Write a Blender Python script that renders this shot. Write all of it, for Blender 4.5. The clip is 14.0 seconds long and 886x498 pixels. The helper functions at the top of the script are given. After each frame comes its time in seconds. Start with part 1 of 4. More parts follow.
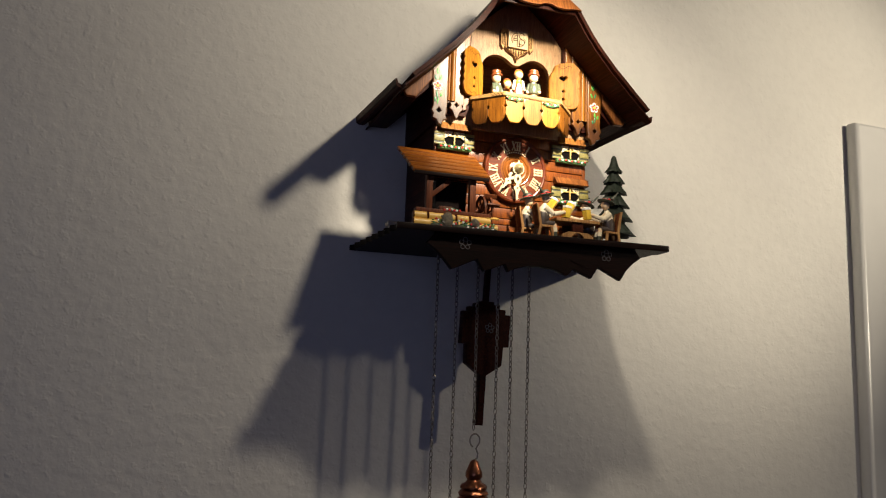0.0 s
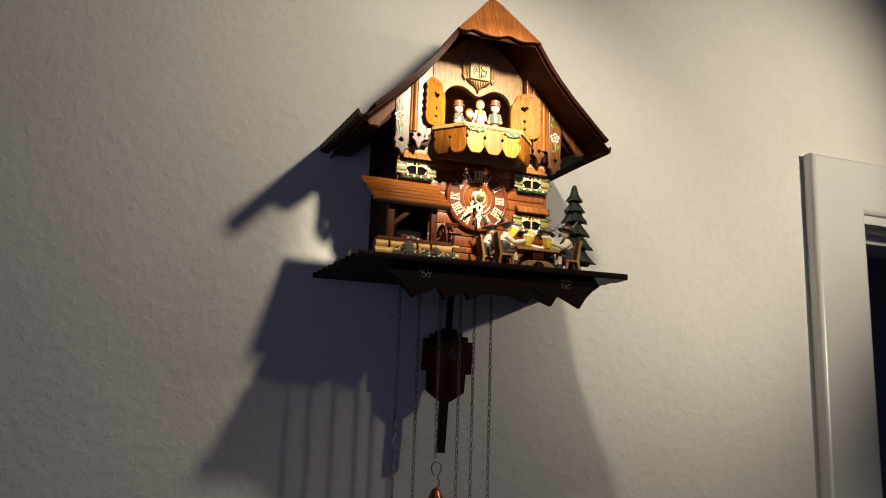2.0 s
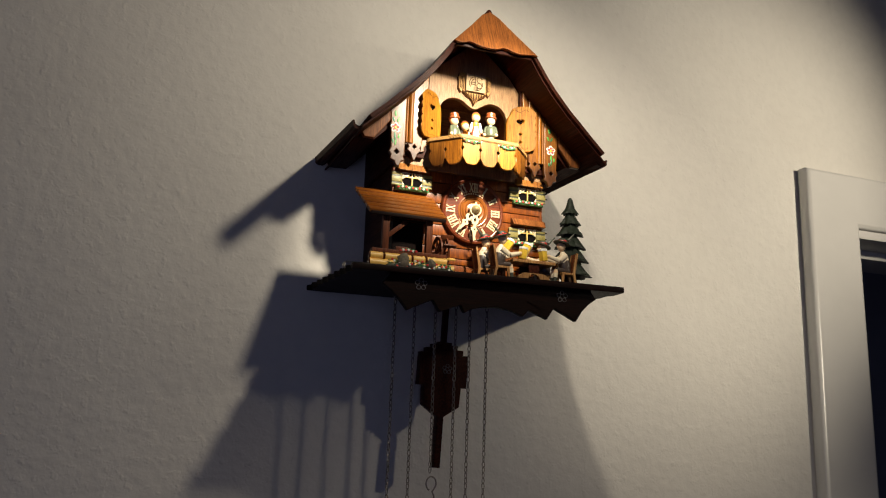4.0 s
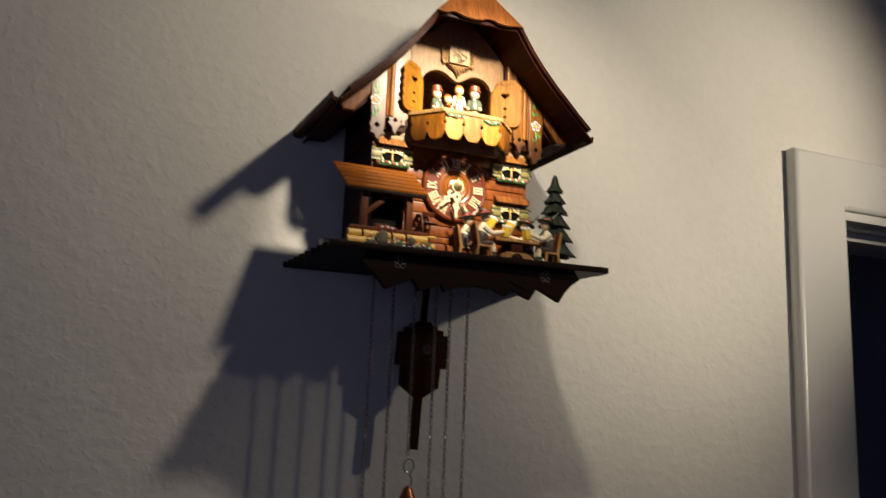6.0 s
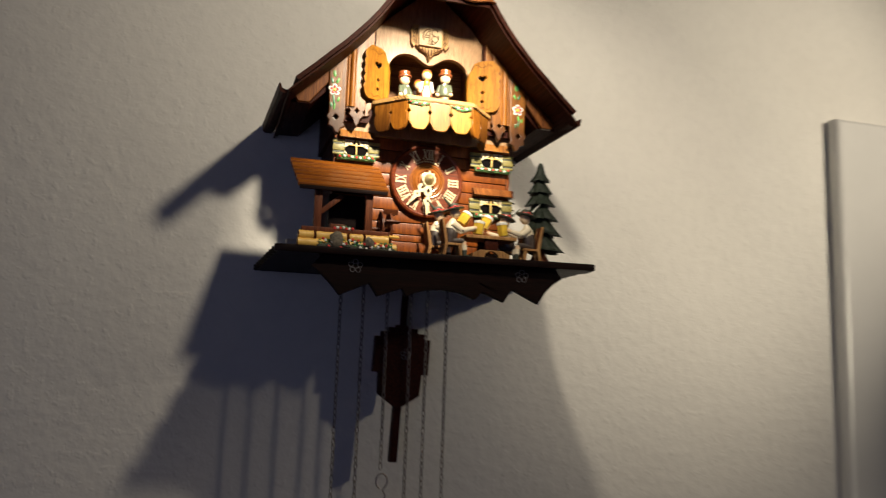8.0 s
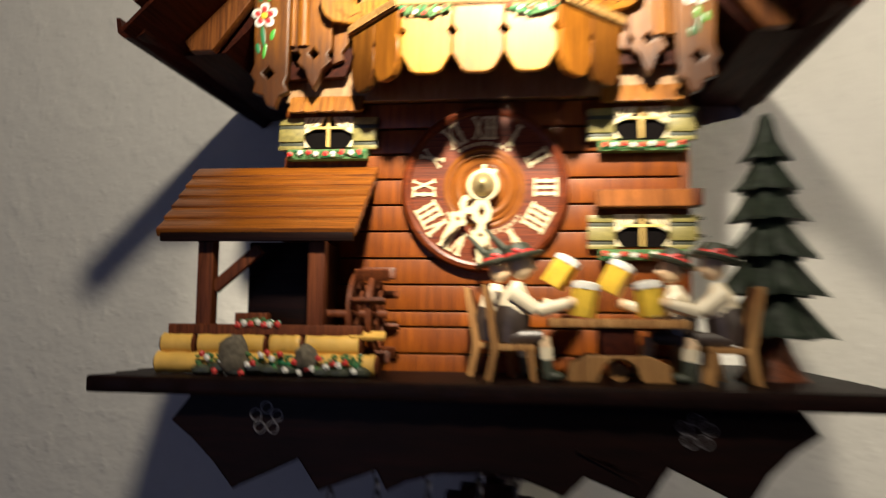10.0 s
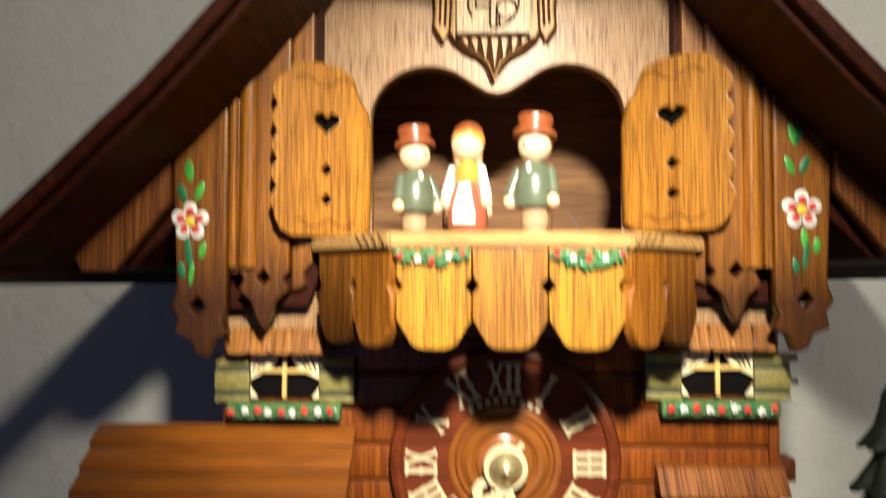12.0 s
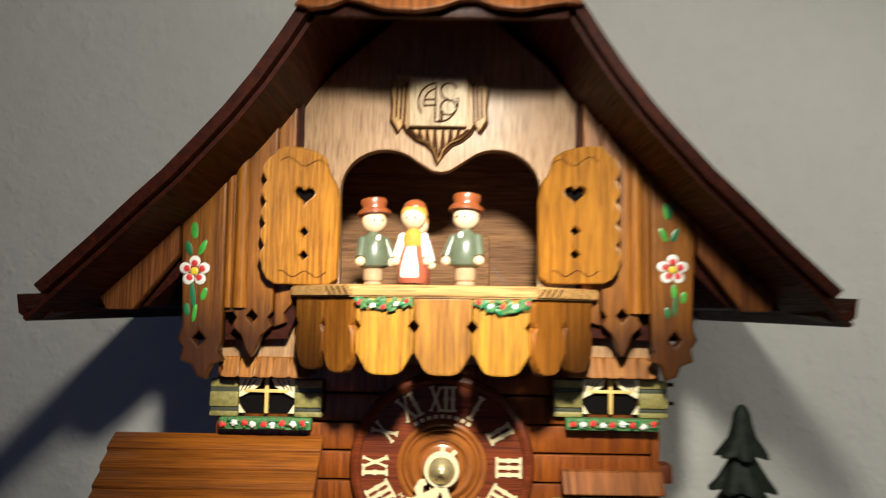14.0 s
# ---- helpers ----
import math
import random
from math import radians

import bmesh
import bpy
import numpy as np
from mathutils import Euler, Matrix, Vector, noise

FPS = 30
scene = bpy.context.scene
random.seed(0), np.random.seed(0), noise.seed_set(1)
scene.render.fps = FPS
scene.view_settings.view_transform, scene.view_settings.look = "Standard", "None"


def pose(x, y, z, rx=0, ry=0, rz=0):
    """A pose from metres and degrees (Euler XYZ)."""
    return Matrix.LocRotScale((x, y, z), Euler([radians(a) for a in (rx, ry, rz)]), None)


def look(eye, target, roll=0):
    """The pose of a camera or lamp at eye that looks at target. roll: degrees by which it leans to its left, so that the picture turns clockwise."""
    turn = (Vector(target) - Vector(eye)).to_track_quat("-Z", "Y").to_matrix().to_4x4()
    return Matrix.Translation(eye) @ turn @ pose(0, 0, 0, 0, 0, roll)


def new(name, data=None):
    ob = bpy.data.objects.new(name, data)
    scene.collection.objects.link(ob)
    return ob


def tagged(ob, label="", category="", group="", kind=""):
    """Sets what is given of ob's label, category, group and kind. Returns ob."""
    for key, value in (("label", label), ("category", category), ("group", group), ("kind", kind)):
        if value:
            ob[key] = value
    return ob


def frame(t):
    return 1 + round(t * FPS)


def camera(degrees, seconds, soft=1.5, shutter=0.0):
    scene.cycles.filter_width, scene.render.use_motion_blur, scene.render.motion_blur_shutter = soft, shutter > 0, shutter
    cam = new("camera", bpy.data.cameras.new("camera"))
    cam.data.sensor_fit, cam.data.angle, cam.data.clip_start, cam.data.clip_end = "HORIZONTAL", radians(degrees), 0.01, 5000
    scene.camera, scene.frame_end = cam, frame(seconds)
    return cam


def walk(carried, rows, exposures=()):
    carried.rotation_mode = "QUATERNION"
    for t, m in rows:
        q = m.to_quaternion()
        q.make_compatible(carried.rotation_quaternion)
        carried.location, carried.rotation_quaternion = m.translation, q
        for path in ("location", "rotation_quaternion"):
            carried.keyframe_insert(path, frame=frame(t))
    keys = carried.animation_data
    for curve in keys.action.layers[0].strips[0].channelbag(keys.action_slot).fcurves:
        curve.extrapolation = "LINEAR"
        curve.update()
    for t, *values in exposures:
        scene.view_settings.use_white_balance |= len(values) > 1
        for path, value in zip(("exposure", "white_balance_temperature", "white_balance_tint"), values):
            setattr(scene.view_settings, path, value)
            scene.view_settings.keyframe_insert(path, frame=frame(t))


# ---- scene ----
EXPOSURES = [(0.0, 0.26, 6100, 10), (3.0, 0.2, 6100, 10), (5.5, 0.02, 6150, 10), (7.2, 0.04, 6150, 10), (9.4, 0.32, 6050, 9), (10.3, 0.12, 6000, 9), (11.0, -0.26, 5700, 7), (11.5, -0.56, 5650, 7), (12.0, -0.5, 5600, 7), (12.5, -0.72, 5600, 7), (13.0, -0.76, 5500, 6), (13.5, -0.6, 5450, 6), (14.0, -0.6, 5400, 6)]
cam = camera(58.9, 14.0, soft=1.1, shutter=0.9)
PATH = [
    (0, (-0.368, -0.818, 1.718), (0.282, 1.049, 2.022), 2.1),
    (0.5, (-0.366, -0.82, 1.719), (0.301, 1.04, 2.023), 2.1),
    (1, (-0.366, -0.829, 1.725), (0.322, 1.025, 2.025), 2.4),
    (1.5, (-0.361, -0.831, 1.726), (0.346, 1.008, 2.068), 2.2),
    (2, (-0.356, -0.831, 1.722), (0.346, 1.006, 2.088), 1.9),
    (2.5, (-0.358, -0.825, 1.725), (0.343, 1.015, 2.078), 1.9),
    (3, (-0.358, -0.825, 1.719), (0.344, 1.01, 2.098), 2.1),
    (5.5, (-0.348, -0.822, 1.721), (0.379, 0.995, 2.134), 1.8),
    (6, (-0.342, -0.803, 1.726), (0.413, 1.016, 2.074), 2.4),
    (6.5, (-0.323, -0.813, 1.737), (0.482, 0.991, 2.047), 1.7),
    (7, (-0.325, -0.825, 1.743), (0.487, 0.98, 2.032), 1.9),
    (7.2, (-0.318, -0.821, 1.748), (0.496, 0.986, 2.016), 1.8),
    (9.3, (-0.028, -0.561, 1.828), (-0.032, 1.41, 2.168), 2.2),
    (9.5, (-0.022, -0.498, 1.855), (-0.038, 1.475, 2.185), 1.5),
    (10, (0.028, -0.368, 1.888), (-0.22, 1.608, 2.073), 0.7),
    (10.5, (0.004, -0.313, 1.955), (-0.415, 1.641, 2.022), 0.8),
    (11, (-0.025, -0.275, 1.985), (-0.065, 1.723, 2.064), 1.9),
    (11.5, (-0.013, -0.291, 1.992), (-0.058, 1.708, 1.986), 0.4),
    (12, (-0.009, -0.275, 2.013), (-0.088, 1.722, 2.094), 0.1),
    (12.5, (-0.008, -0.297, 2.041), (-0.144, 1.697, 2.135), -0.4),
    (13, (-0.006, -0.322, 2.039), (-0.176, 1.669, 2.106), 0.5),
    (13.5, (-0.01, -0.322, 2.023), (-0.066, 1.674, 2.129), 1.2),
    (14, (0.004, -0.346, 2.019), (-0.016, 1.649, 2.167), 0.9),
]
walk(cam, [(t, look(eye, target, roll)) for t, eye, target, roll in PATH], EXPOSURES)


# ---------------------------------------------------------------- light
world = bpy.data.worlds.new("room_air")
scene.world = world
world.use_nodes = True
world.node_tree.nodes["Background"].inputs[0].default_value = (0.45, 0.55, 0.8, 1)
world.node_tree.nodes["Background"].inputs[1].default_value = 0.02


def spot(name, eye, target, watts, degrees, blend, radius, colour):
    data = bpy.data.lights.new(name, "SPOT")
    data.energy, data.spot_size, data.spot_blend = watts, radians(degrees), blend
    data.shadow_soft_size, data.color = radius, colour
    ob = new(name, data)
    ob.matrix_world = look(eye, target)
    return ob


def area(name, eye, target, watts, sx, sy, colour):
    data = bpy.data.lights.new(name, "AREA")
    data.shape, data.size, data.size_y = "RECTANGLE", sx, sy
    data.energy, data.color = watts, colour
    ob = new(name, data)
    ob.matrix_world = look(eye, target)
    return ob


WARM = (1.0, 0.845, 0.61)
NEAR, FAR = (0.022, -0.310, 2.186), (0.82, -0.68, 2.16)
spot("near_spot_beam", NEAR, (0.0, -0.03, 2.018), 21.5, 43, 1.0, 0.016, WARM)
spot("near_spot_spill", NEAR, (-0.08, 0.115, 1.90), 4.8, 132, 0.5, 0.016, WARM)
spot("far_spot_beam", FAR, (0.52, 0.115, 2.12), 24.0, 66, 1.0, 0.02, WARM)
spot("far_spot_spill", FAR, (0.18, 0.115, 1.34), 9.5, 62, 1.0, 0.02, WARM)
# bluish fill lamp added behind the viewer to lift the shadows; no window there
area("blue_room_fill", (-1.2, -2.85, 1.6), (-0.6, 0.1, 1.6), 3.6, 1.4, 1.2, (0.57, 0.61, 1.0))
# weak lamp added unseen so the doorway is not pure black
area("far_room_fill", (-0.1, 1.6, 1.5), (1.5, 1.6, 1.3), 0.35, 0.8, 1.0, (0.6, 0.65, 1.0))

# ---------------------------------------------------------------- materials


def shader(name, rough=0.5, metal=0.0, coat=0.0):
    m = bpy.data.materials.new(name)
    m.use_nodes = True
    nt = m.node_tree
    b = nt.nodes["Principled BSDF"]
    b.inputs["Roughness"].default_value = rough
    b.inputs["Metallic"].default_value = metal
    b.inputs["Coat Weight"].default_value = coat
    b.inputs["Coat Roughness"].default_value = 0.25
    return m, nt, b


def coords(nt, stretch, vary=True):
    tc = nt.nodes.new("ShaderNodeTexCoord")
    mp = nt.nodes.new("ShaderNodeMapping")
    mp.inputs["Scale"].default_value = stretch
    nt.links.new(tc.outputs["Object"], mp.inputs["Vector"])
    if vary:
        info = nt.nodes.new("ShaderNodeObjectInfo")
        mul = nt.nodes.new("ShaderNodeVectorMath")
        mul.operation = "SCALE"
        mul.inputs[0].default_value = (3.1, 1.7, 2.3)
        nt.links.new(info.outputs["Random"], mul.inputs["Scale"])
        nt.links.new(mul.outputs[0], mp.inputs["Location"])
    return mp.outputs["Vector"]


def noise_tex(nt, vec, scale, detail=4, rough=0.55, distort=0.0):
    n = nt.nodes.new("ShaderNodeTexNoise")
    n.inputs["Scale"].default_value = scale
    n.inputs["Detail"].default_value = detail
    n.inputs["Roughness"].default_value = rough
    n.inputs["Distortion"].default_value = distort
    nt.links.new(vec, n.inputs["Vector"])
    return n.outputs["Fac"]


def ramp(nt, fac, stops):
    r = nt.nodes.new("ShaderNodeValToRGB")
    els = r.color_ramp.elements
    while len(els) < len(stops):
        els.new(0.5)
    for e, (p, c) in zip(els, stops):
        e.position, e.color = p, (*c, 1)
    nt.links.new(fac, r.inputs["Fac"])
    return r.outputs["Color"]


def mix(nt, fac, a, b, mode="MIX"):
    n = nt.nodes.new("ShaderNodeMix")
    n.data_type, n.blend_type = "RGBA", mode
    for sock, v in ((n.inputs["Factor"], fac), (n.inputs["A"], a), (n.inputs["B"], b)):
        if isinstance(v, (int, float)):
            sock.default_value = v
        elif isinstance(v, tuple):
            sock.default_value = (*v, 1)
        else:
            nt.links.new(v, sock)
    return n.outputs["Result"]


def bump(nt, b, fac, strength, dist):
    n = nt.nodes.new("ShaderNodeBump")
    n.inputs["Strength"].default_value = strength
    n.inputs["Distance"].default_value = dist
    nt.links.new(fac, n.inputs["Height"])
    nt.links.new(n.outputs["Normal"], b.inputs["Normal"])


def wood(name, light, mid, dark, along="z", rough=0.46, coat=0.06, fine=1.0, spec=0.22, foot=None):
    """Stained, lacquered wood whose grain runs along one axis; foot: heights between which a darker lower end fades
    out.
    """
    m, nt, b = shader(name, rough, 0, coat)
    b.inputs["Specular IOR Level"].default_value = spec
    s = [1900 * fine, 1900 * fine, 1900 * fine]
    for axis in along:
        s["xyz".index(axis)] = 48 * fine
    pores = noise_tex(nt, coords(nt, s), 1.0, 3, 0.6)
    s2 = [420 * fine, 420 * fine, 420 * fine]
    for axis in along:
        s2["xyz".index(axis)] = 11 * fine
    bands = noise_tex(nt, coords(nt, s2), 1.0, 4, 0.6, 0.25)
    col = ramp(nt, bands, [(0.28, dark), (0.5, mid), (0.72, light)])
    pore = ramp(nt, pores, [(0.36, (0.25, 0.19, 0.16)), (0.54, (1, 1, 1))])
    col = mix(nt, 0.75, col, pore, "MULTIPLY")
    info = nt.nodes.new("ShaderNodeObjectInfo")
    tone = ramp(nt, info.outputs["Random"], [(0.0, (0.8, 0.78, 0.76)), (1.0, (1.12, 1.1, 1.08))])
    col = mix(nt, 0.8, col, tone, "MULTIPLY")
    blot = noise_tex(nt, coords(nt, (45, 45, 45)), 1.0, 2)
    col = mix(nt, 0.5, col, ramp(nt, blot, [(0.3, (0.8, 0.78, 0.76)), (0.65, (1.05, 1.05, 1.05))]), "MULTIPLY")
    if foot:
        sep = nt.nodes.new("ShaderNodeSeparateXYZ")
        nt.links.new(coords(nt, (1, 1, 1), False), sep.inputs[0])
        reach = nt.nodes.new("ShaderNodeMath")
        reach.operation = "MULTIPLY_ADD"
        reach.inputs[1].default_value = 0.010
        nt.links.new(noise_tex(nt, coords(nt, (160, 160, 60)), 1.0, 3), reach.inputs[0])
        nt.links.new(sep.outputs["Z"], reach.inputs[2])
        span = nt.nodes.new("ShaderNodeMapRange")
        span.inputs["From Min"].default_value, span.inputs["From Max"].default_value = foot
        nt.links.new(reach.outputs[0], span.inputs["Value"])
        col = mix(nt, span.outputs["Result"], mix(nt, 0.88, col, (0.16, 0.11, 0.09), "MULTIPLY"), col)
    nt.links.new(col, b.inputs["Base Color"])
    rr = ramp(nt, pores, [(0.3, (rough + 0.2,) * 3), (0.6, (rough,) * 3)])
    nt.links.new(rr, b.inputs["Roughness"])
    bump(nt, b, pores, 0.25, 0.0004)
    return m


def paint(name, colour, rough=0.35, spread=0.12, scale=220, coat=0.3, lump=0.15):
    m, nt, b = shader(name, rough, 0, coat)
    n = noise_tex(nt, coords(nt, (scale, scale, scale)), 1.0, 4)
    lo = tuple(c * (1 - spread) for c in colour)
    hi = tuple(min(1, c * (1 + spread)) for c in colour)
    nt.links.new(ramp(nt, n, [(0.3, lo), (0.7, hi)]), b.inputs["Base Color"])
    bump(nt, b, n, lump, 0.0006)
    return m


WALNUT = wood("walnut_stain", (0.070, 0.0135, 0.0045), (0.040, 0.0078, 0.003), (0.018, 0.0042, 0.0022), "y", 0.5, 0.02, 1.0, 0.10)
DARKWALNUT = wood("dark_walnut", (0.014, 0.0040, 0.0028), (0.0075, 0.0025, 0.0020), (0.004, 0.0018, 0.0016), "x", 0.5, 0.05, 1.0, 0.08)
HIPWOOD = wood("hip_wood", (0.40, 0.145, 0.03), (0.28, 0.095, 0.02), (0.15, 0.05, 0.012), "yz")
CLADDING = wood("cladding_wood", (0.29, 0.078, 0.005), (0.20, 0.050, 0.0035), (0.115, 0.026, 0.003), "z", 0.38, 0.15, 1.1, 0.25)
PLANKOAK = wood("plank_oak", (0.42, 0.205, 0.028), (0.315, 0.138, 0.018), (0.16, 0.062, 0.010), "z", 0.32, 0.25, 1.3, 0.35)
BROWNOAK = wood("brown_oak", (0.32, 0.135, 0.016), (0.225, 0.084, 0.010), (0.10, 0.034, 0.006), "z", 0.42, 0.06, 1.2, 0.16, (0.140, 0.172))
OAK = wood("oak_stain", (0.43, 0.168, 0.013), (0.31, 0.112, 0.009), (0.15, 0.047, 0.005), "z", 0.4, 0.1, 1.2, 0.2)
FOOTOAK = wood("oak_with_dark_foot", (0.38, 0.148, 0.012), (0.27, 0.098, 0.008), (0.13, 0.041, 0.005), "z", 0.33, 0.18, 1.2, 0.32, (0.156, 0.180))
SHUTTEROAK = wood("shutter_oak", (0.46, 0.205, 0.015), (0.335, 0.140, 0.010), (0.16, 0.058, 0.006), "z", 0.42, 0.08, 1.25, 0.18)
GOLDOAK = wood("golden_oak", (0.60, 0.315, 0.022), (0.45, 0.215, 0.014), (0.24, 0.10, 0.008), "z", 0.32, 0.25, 1.2, 0.35)
FANWOOD = wood("carved_fan_wood", (0.62, 0.40, 0.15), (0.50, 0.29, 0.09), (0.34, 0.17, 0.05), "z")
# oak of the braces, darkened to put the weaker light there into its colour
DIMBRACE = wood("dimmed_brace_wood", (0.30, 0.11, 0.022), (0.21, 0.07, 0.014), (0.11, 0.034, 0.008), "z")
GABLEWOOD = wood("gable_wood", (0.46, 0.285, 0.14), (0.40, 0.235, 0.11), (0.32, 0.18, 0.08), "z", 0.45, 0.12, 1.7, 0.3)
PLAQUEWOOD = wood("plaque_wood", (0.62, 0.48, 0.29), (0.57, 0.43, 0.25), (0.48, 0.35, 0.20), "z", 0.5, 0.05, 1.7)
AWNWOOD = wood("awning_wood", (0.33, 0.108, 0.008), (0.25, 0.077, 0.006), (0.16, 0.045, 0.004), "x", 0.32, 0.25, 0.8, 0.5)
SHINGLEWOOD = wood("shingle_wood", (0.40, 0.17, 0.024), (0.31, 0.12, 0.017), (0.20, 0.07, 0.010), "yz")
RAILWOOD = wood("rail_wood", (0.66, 0.43, 0.16), (0.56, 0.33, 0.11), (0.40, 0.21, 0.06), "x")
LOGWOOD = paint("yellow_log_paint", (0.68, 0.41, 0.085), 0.5, 0.16, 90, 0.1)
PALEWOOD = wood("pale_wood", (0.50, 0.29, 0.11), (0.38, 0.20, 0.07), (0.22, 0.105, 0.036), "z", 0.5, 0.05)
REDWOOD = wood("red_brown_wood", (0.20, 0.060, 0.018), (0.14, 0.038, 0.012), (0.075, 0.02, 0.007), "z")
DIALWOOD = wood("dial_wood", (0.21, 0.046, 0.011), (0.165, 0.034, 0.0085), (0.11, 0.022, 0.006), "x", 0.35, 0.3)
RINGWOOD = paint("turned_ring_wood", (0.24, 0.078, 0.012), 0.24, 0.15, 160, 0.5, 0.03)
INSIDE = wood("inner_stage_wood", (0.29, 0.15, 0.06), (0.20, 0.10, 0.04), (0.11, 0.05, 0.02), "x", 0.6, 0.0)
BONE = paint("cream_plastic", (0.66, 0.55, 0.33), 0.4, 0.06)
CREAM = paint("cream_paint", (0.80, 0.68, 0.42), 0.5, 0.1)
OLIVE = paint("olive_paint", (0.22, 0.185, 0.05), 0.5, 0.35, 500, 0.1)
DARKOLIVE = paint("dark_olive_paint", (0.045, 0.05, 0.03), 0.5, 0.3, 500)
MOSS = paint("moss_green", (0.075, 0.17, 0.05), 0.75, 0.5, 900, 0, 0.6)
PINE = paint("pine_green", (0.014, 0.020, 0.013), 0.6, 0.45, 300, 0.0, 0.5)
PINE.node_tree.nodes["Principled BSDF"].inputs["Specular IOR Level"].default_value = 0.25
RED = paint("red_paint", (0.62, 0.035, 0.03), 0.4)
WHITE = paint("white_paint", (0.80, 0.78, 0.72), 0.45, 0.06)
YELLOW = paint("yellow_paint", (0.80, 0.58, 0.03), 0.4)
LEAF = paint("leaf_green", (0.07, 0.36, 0.035), 0.4, 0.35, 300)
DEEPLEAF = paint("deep_leaf_green", (0.015, 0.15, 0.05), 0.4, 0.3)
BLACK = paint("black_recess", (0.005, 0.004, 0.004), 0.95, 0.1, 220, 0.0)
BLACK.node_tree.nodes["Principled BSDF"].inputs["Specular IOR Level"].default_value = 0.05
SCORCH = paint("scorched_line", (0.045, 0.018, 0.007), 0.9, 0.3, 220, 0.0)
SCORCH.node_tree.nodes["Principled BSDF"].inputs["Specular IOR Level"].default_value = 0.08
SKIN = paint("pale_wood_skin", (0.76, 0.55, 0.34), 0.35, 0.05)
COATGREEN = paint("grey_green_paint", (0.10, 0.12, 0.075), 0.3, 0.12, 200, 0.4)
TROUSER = paint("tan_paint", (0.42, 0.28, 0.16), 0.3, 0.1)
SKIRTRED = paint("brick_red_paint", (0.33, 0.085, 0.045), 0.25, 0.1, 200, 0.5)
MULLION = paint("honey_paint", (0.70, 0.47, 0.14), 0.5, 0.1)
HATRED = paint("russet_paint", (0.25, 0.066, 0.018), 0.28, 0.12, 200, 0.35)
ORANGE = paint("orange_paint", (0.62, 0.27, 0.035), 0.25, 0.1, 200, 0.5)
HATGREEN = paint("dark_hat_paint", (0.035, 0.04, 0.025), 0.55, 0.4, 400, 0.05)
NAVY = paint("dark_trouser_paint", (0.042, 0.028, 0.022), 0.45, 0.3)
SHIRT = paint("off_white_shirt", (0.74, 0.64, 0.46), 0.45, 0.08)
BEER = paint("amber_paint", (0.72, 0.47, 0.045), 0.3, 0.15)
STONE = paint("stone_grey", (0.12, 0.10, 0.07), 0.8, 0.4, 500, 0, 0.6)
LOGEND = paint("log_end_grey", (0.42, 0.38, 0.33), 0.7, 0.15)
SILVERLINE = paint("silver_line", (0.11, 0.10, 0.11), 0.5, 0.3)


def metal(name, colour, rough):
    m, nt, b = shader(name, rough, 0.75 if name == "brass" else 1.0)
    n = noise_tex(nt, coords(nt, (400, 400, 400)), 1.0, 3)
    nt.links.new(ramp(nt, n, [(0.3, tuple(c * 0.7 for c in colour)), (0.7, colour)]), b.inputs["Base Color"])
    return m


BRASS = metal("brass", (0.85, 0.68, 0.34), 0.34)
COPPER = metal("copper_bronze", (0.34, 0.13, 0.07), 0.32)
IRON = metal("dull_chain_metal", (0.30, 0.27, 0.24), 0.35)


def plaster():
    m, nt, b = shader("rough_wallpaper", 0.85)
    v = coords(nt, (1, 1, 1), False)
    big = noise_tex(nt, v, 17, 2, 0.5)
    mid = noise_tex(nt, v, 75, 2, 0.5)
    speck = noise_tex(nt, v, 95, 2, 0.5)
    fine = noise_tex(nt, v, 420, 3, 0.6)
    chips = ramp(nt, speck, [(0.56, (0, 0, 0)), (0.74, (1, 1, 1))])
    h = mix(nt, 0.5, big, mid)
    h = mix(nt, 0.13, h, chips)
    h = mix(nt, 0.06, h, fine)
    col = ramp(nt, noise_tex(nt, v, 3.0, 5, 0.6), [(0.3, (0.68, 0.655, 0.61)), (0.7, (0.74, 0.72, 0.675))])
    col = mix(nt, 0.25, col, ramp(nt, mid, [(0.3, (0.88, 0.88, 0.88)), (0.6, (1, 1, 1))]), "MULTIPLY")
    nt.links.new(col, b.inputs["Base Color"])
    bump(nt, b, h, 0.55, 0.006)
    return m


PLASTER = plaster()
LACQUER = paint("white_door_lacquer", (0.63, 0.62, 0.60), 0.3, 0.04, 9, 0.3, 0.03)
# grey for the unseen walls, set low to cut light bounced into the shadows
DIMWALL = paint("low_bounce_wall_paint", (0.30, 0.30, 0.33), 0.9, 0.06, 6, 0, 0.1)
DARKROOM = paint("unlit_room_paint", (0.34, 0.34, 0.40), 0.9, 0.2, 2, 0, 0.0)
# ceiling grey is kept low for the same weaker bounce
CEILING = paint("ceiling_paint", (0.45, 0.45, 0.46), 0.9, 0.04, 20, 0, 0.1)
FLOORWOOD = wood("floor_boards", (0.20, 0.12, 0.06), (0.15, 0.085, 0.045), (0.09, 0.05, 0.025), "x", 0.45, 0.2, 0.06)

# ---------------------------------------------------------------- builders
# Shapes are drawn in millimetres from the middle of the clock's dial.
HUB = Vector((0.0, 0.0, 1.95))
WALL = 115.0
ORIGIN = {}
# Size and place of a section of the clock against its drawing: how far its pieces
# stand out, how much they are raised, how wide they are and how far set sideways.
SECTION = {"depth": 1.0, "rise": 0.0, "width": 1.0, "aside": 0.0}


def section(depth=1.0, rise=0.0, width=1.0, aside=0.0):
    SECTION.update(depth=depth, rise=rise, width=width, aside=aside)



def at_mm(x, y, z):
    return Vector((x, y, z)) * 0.001 + HUB


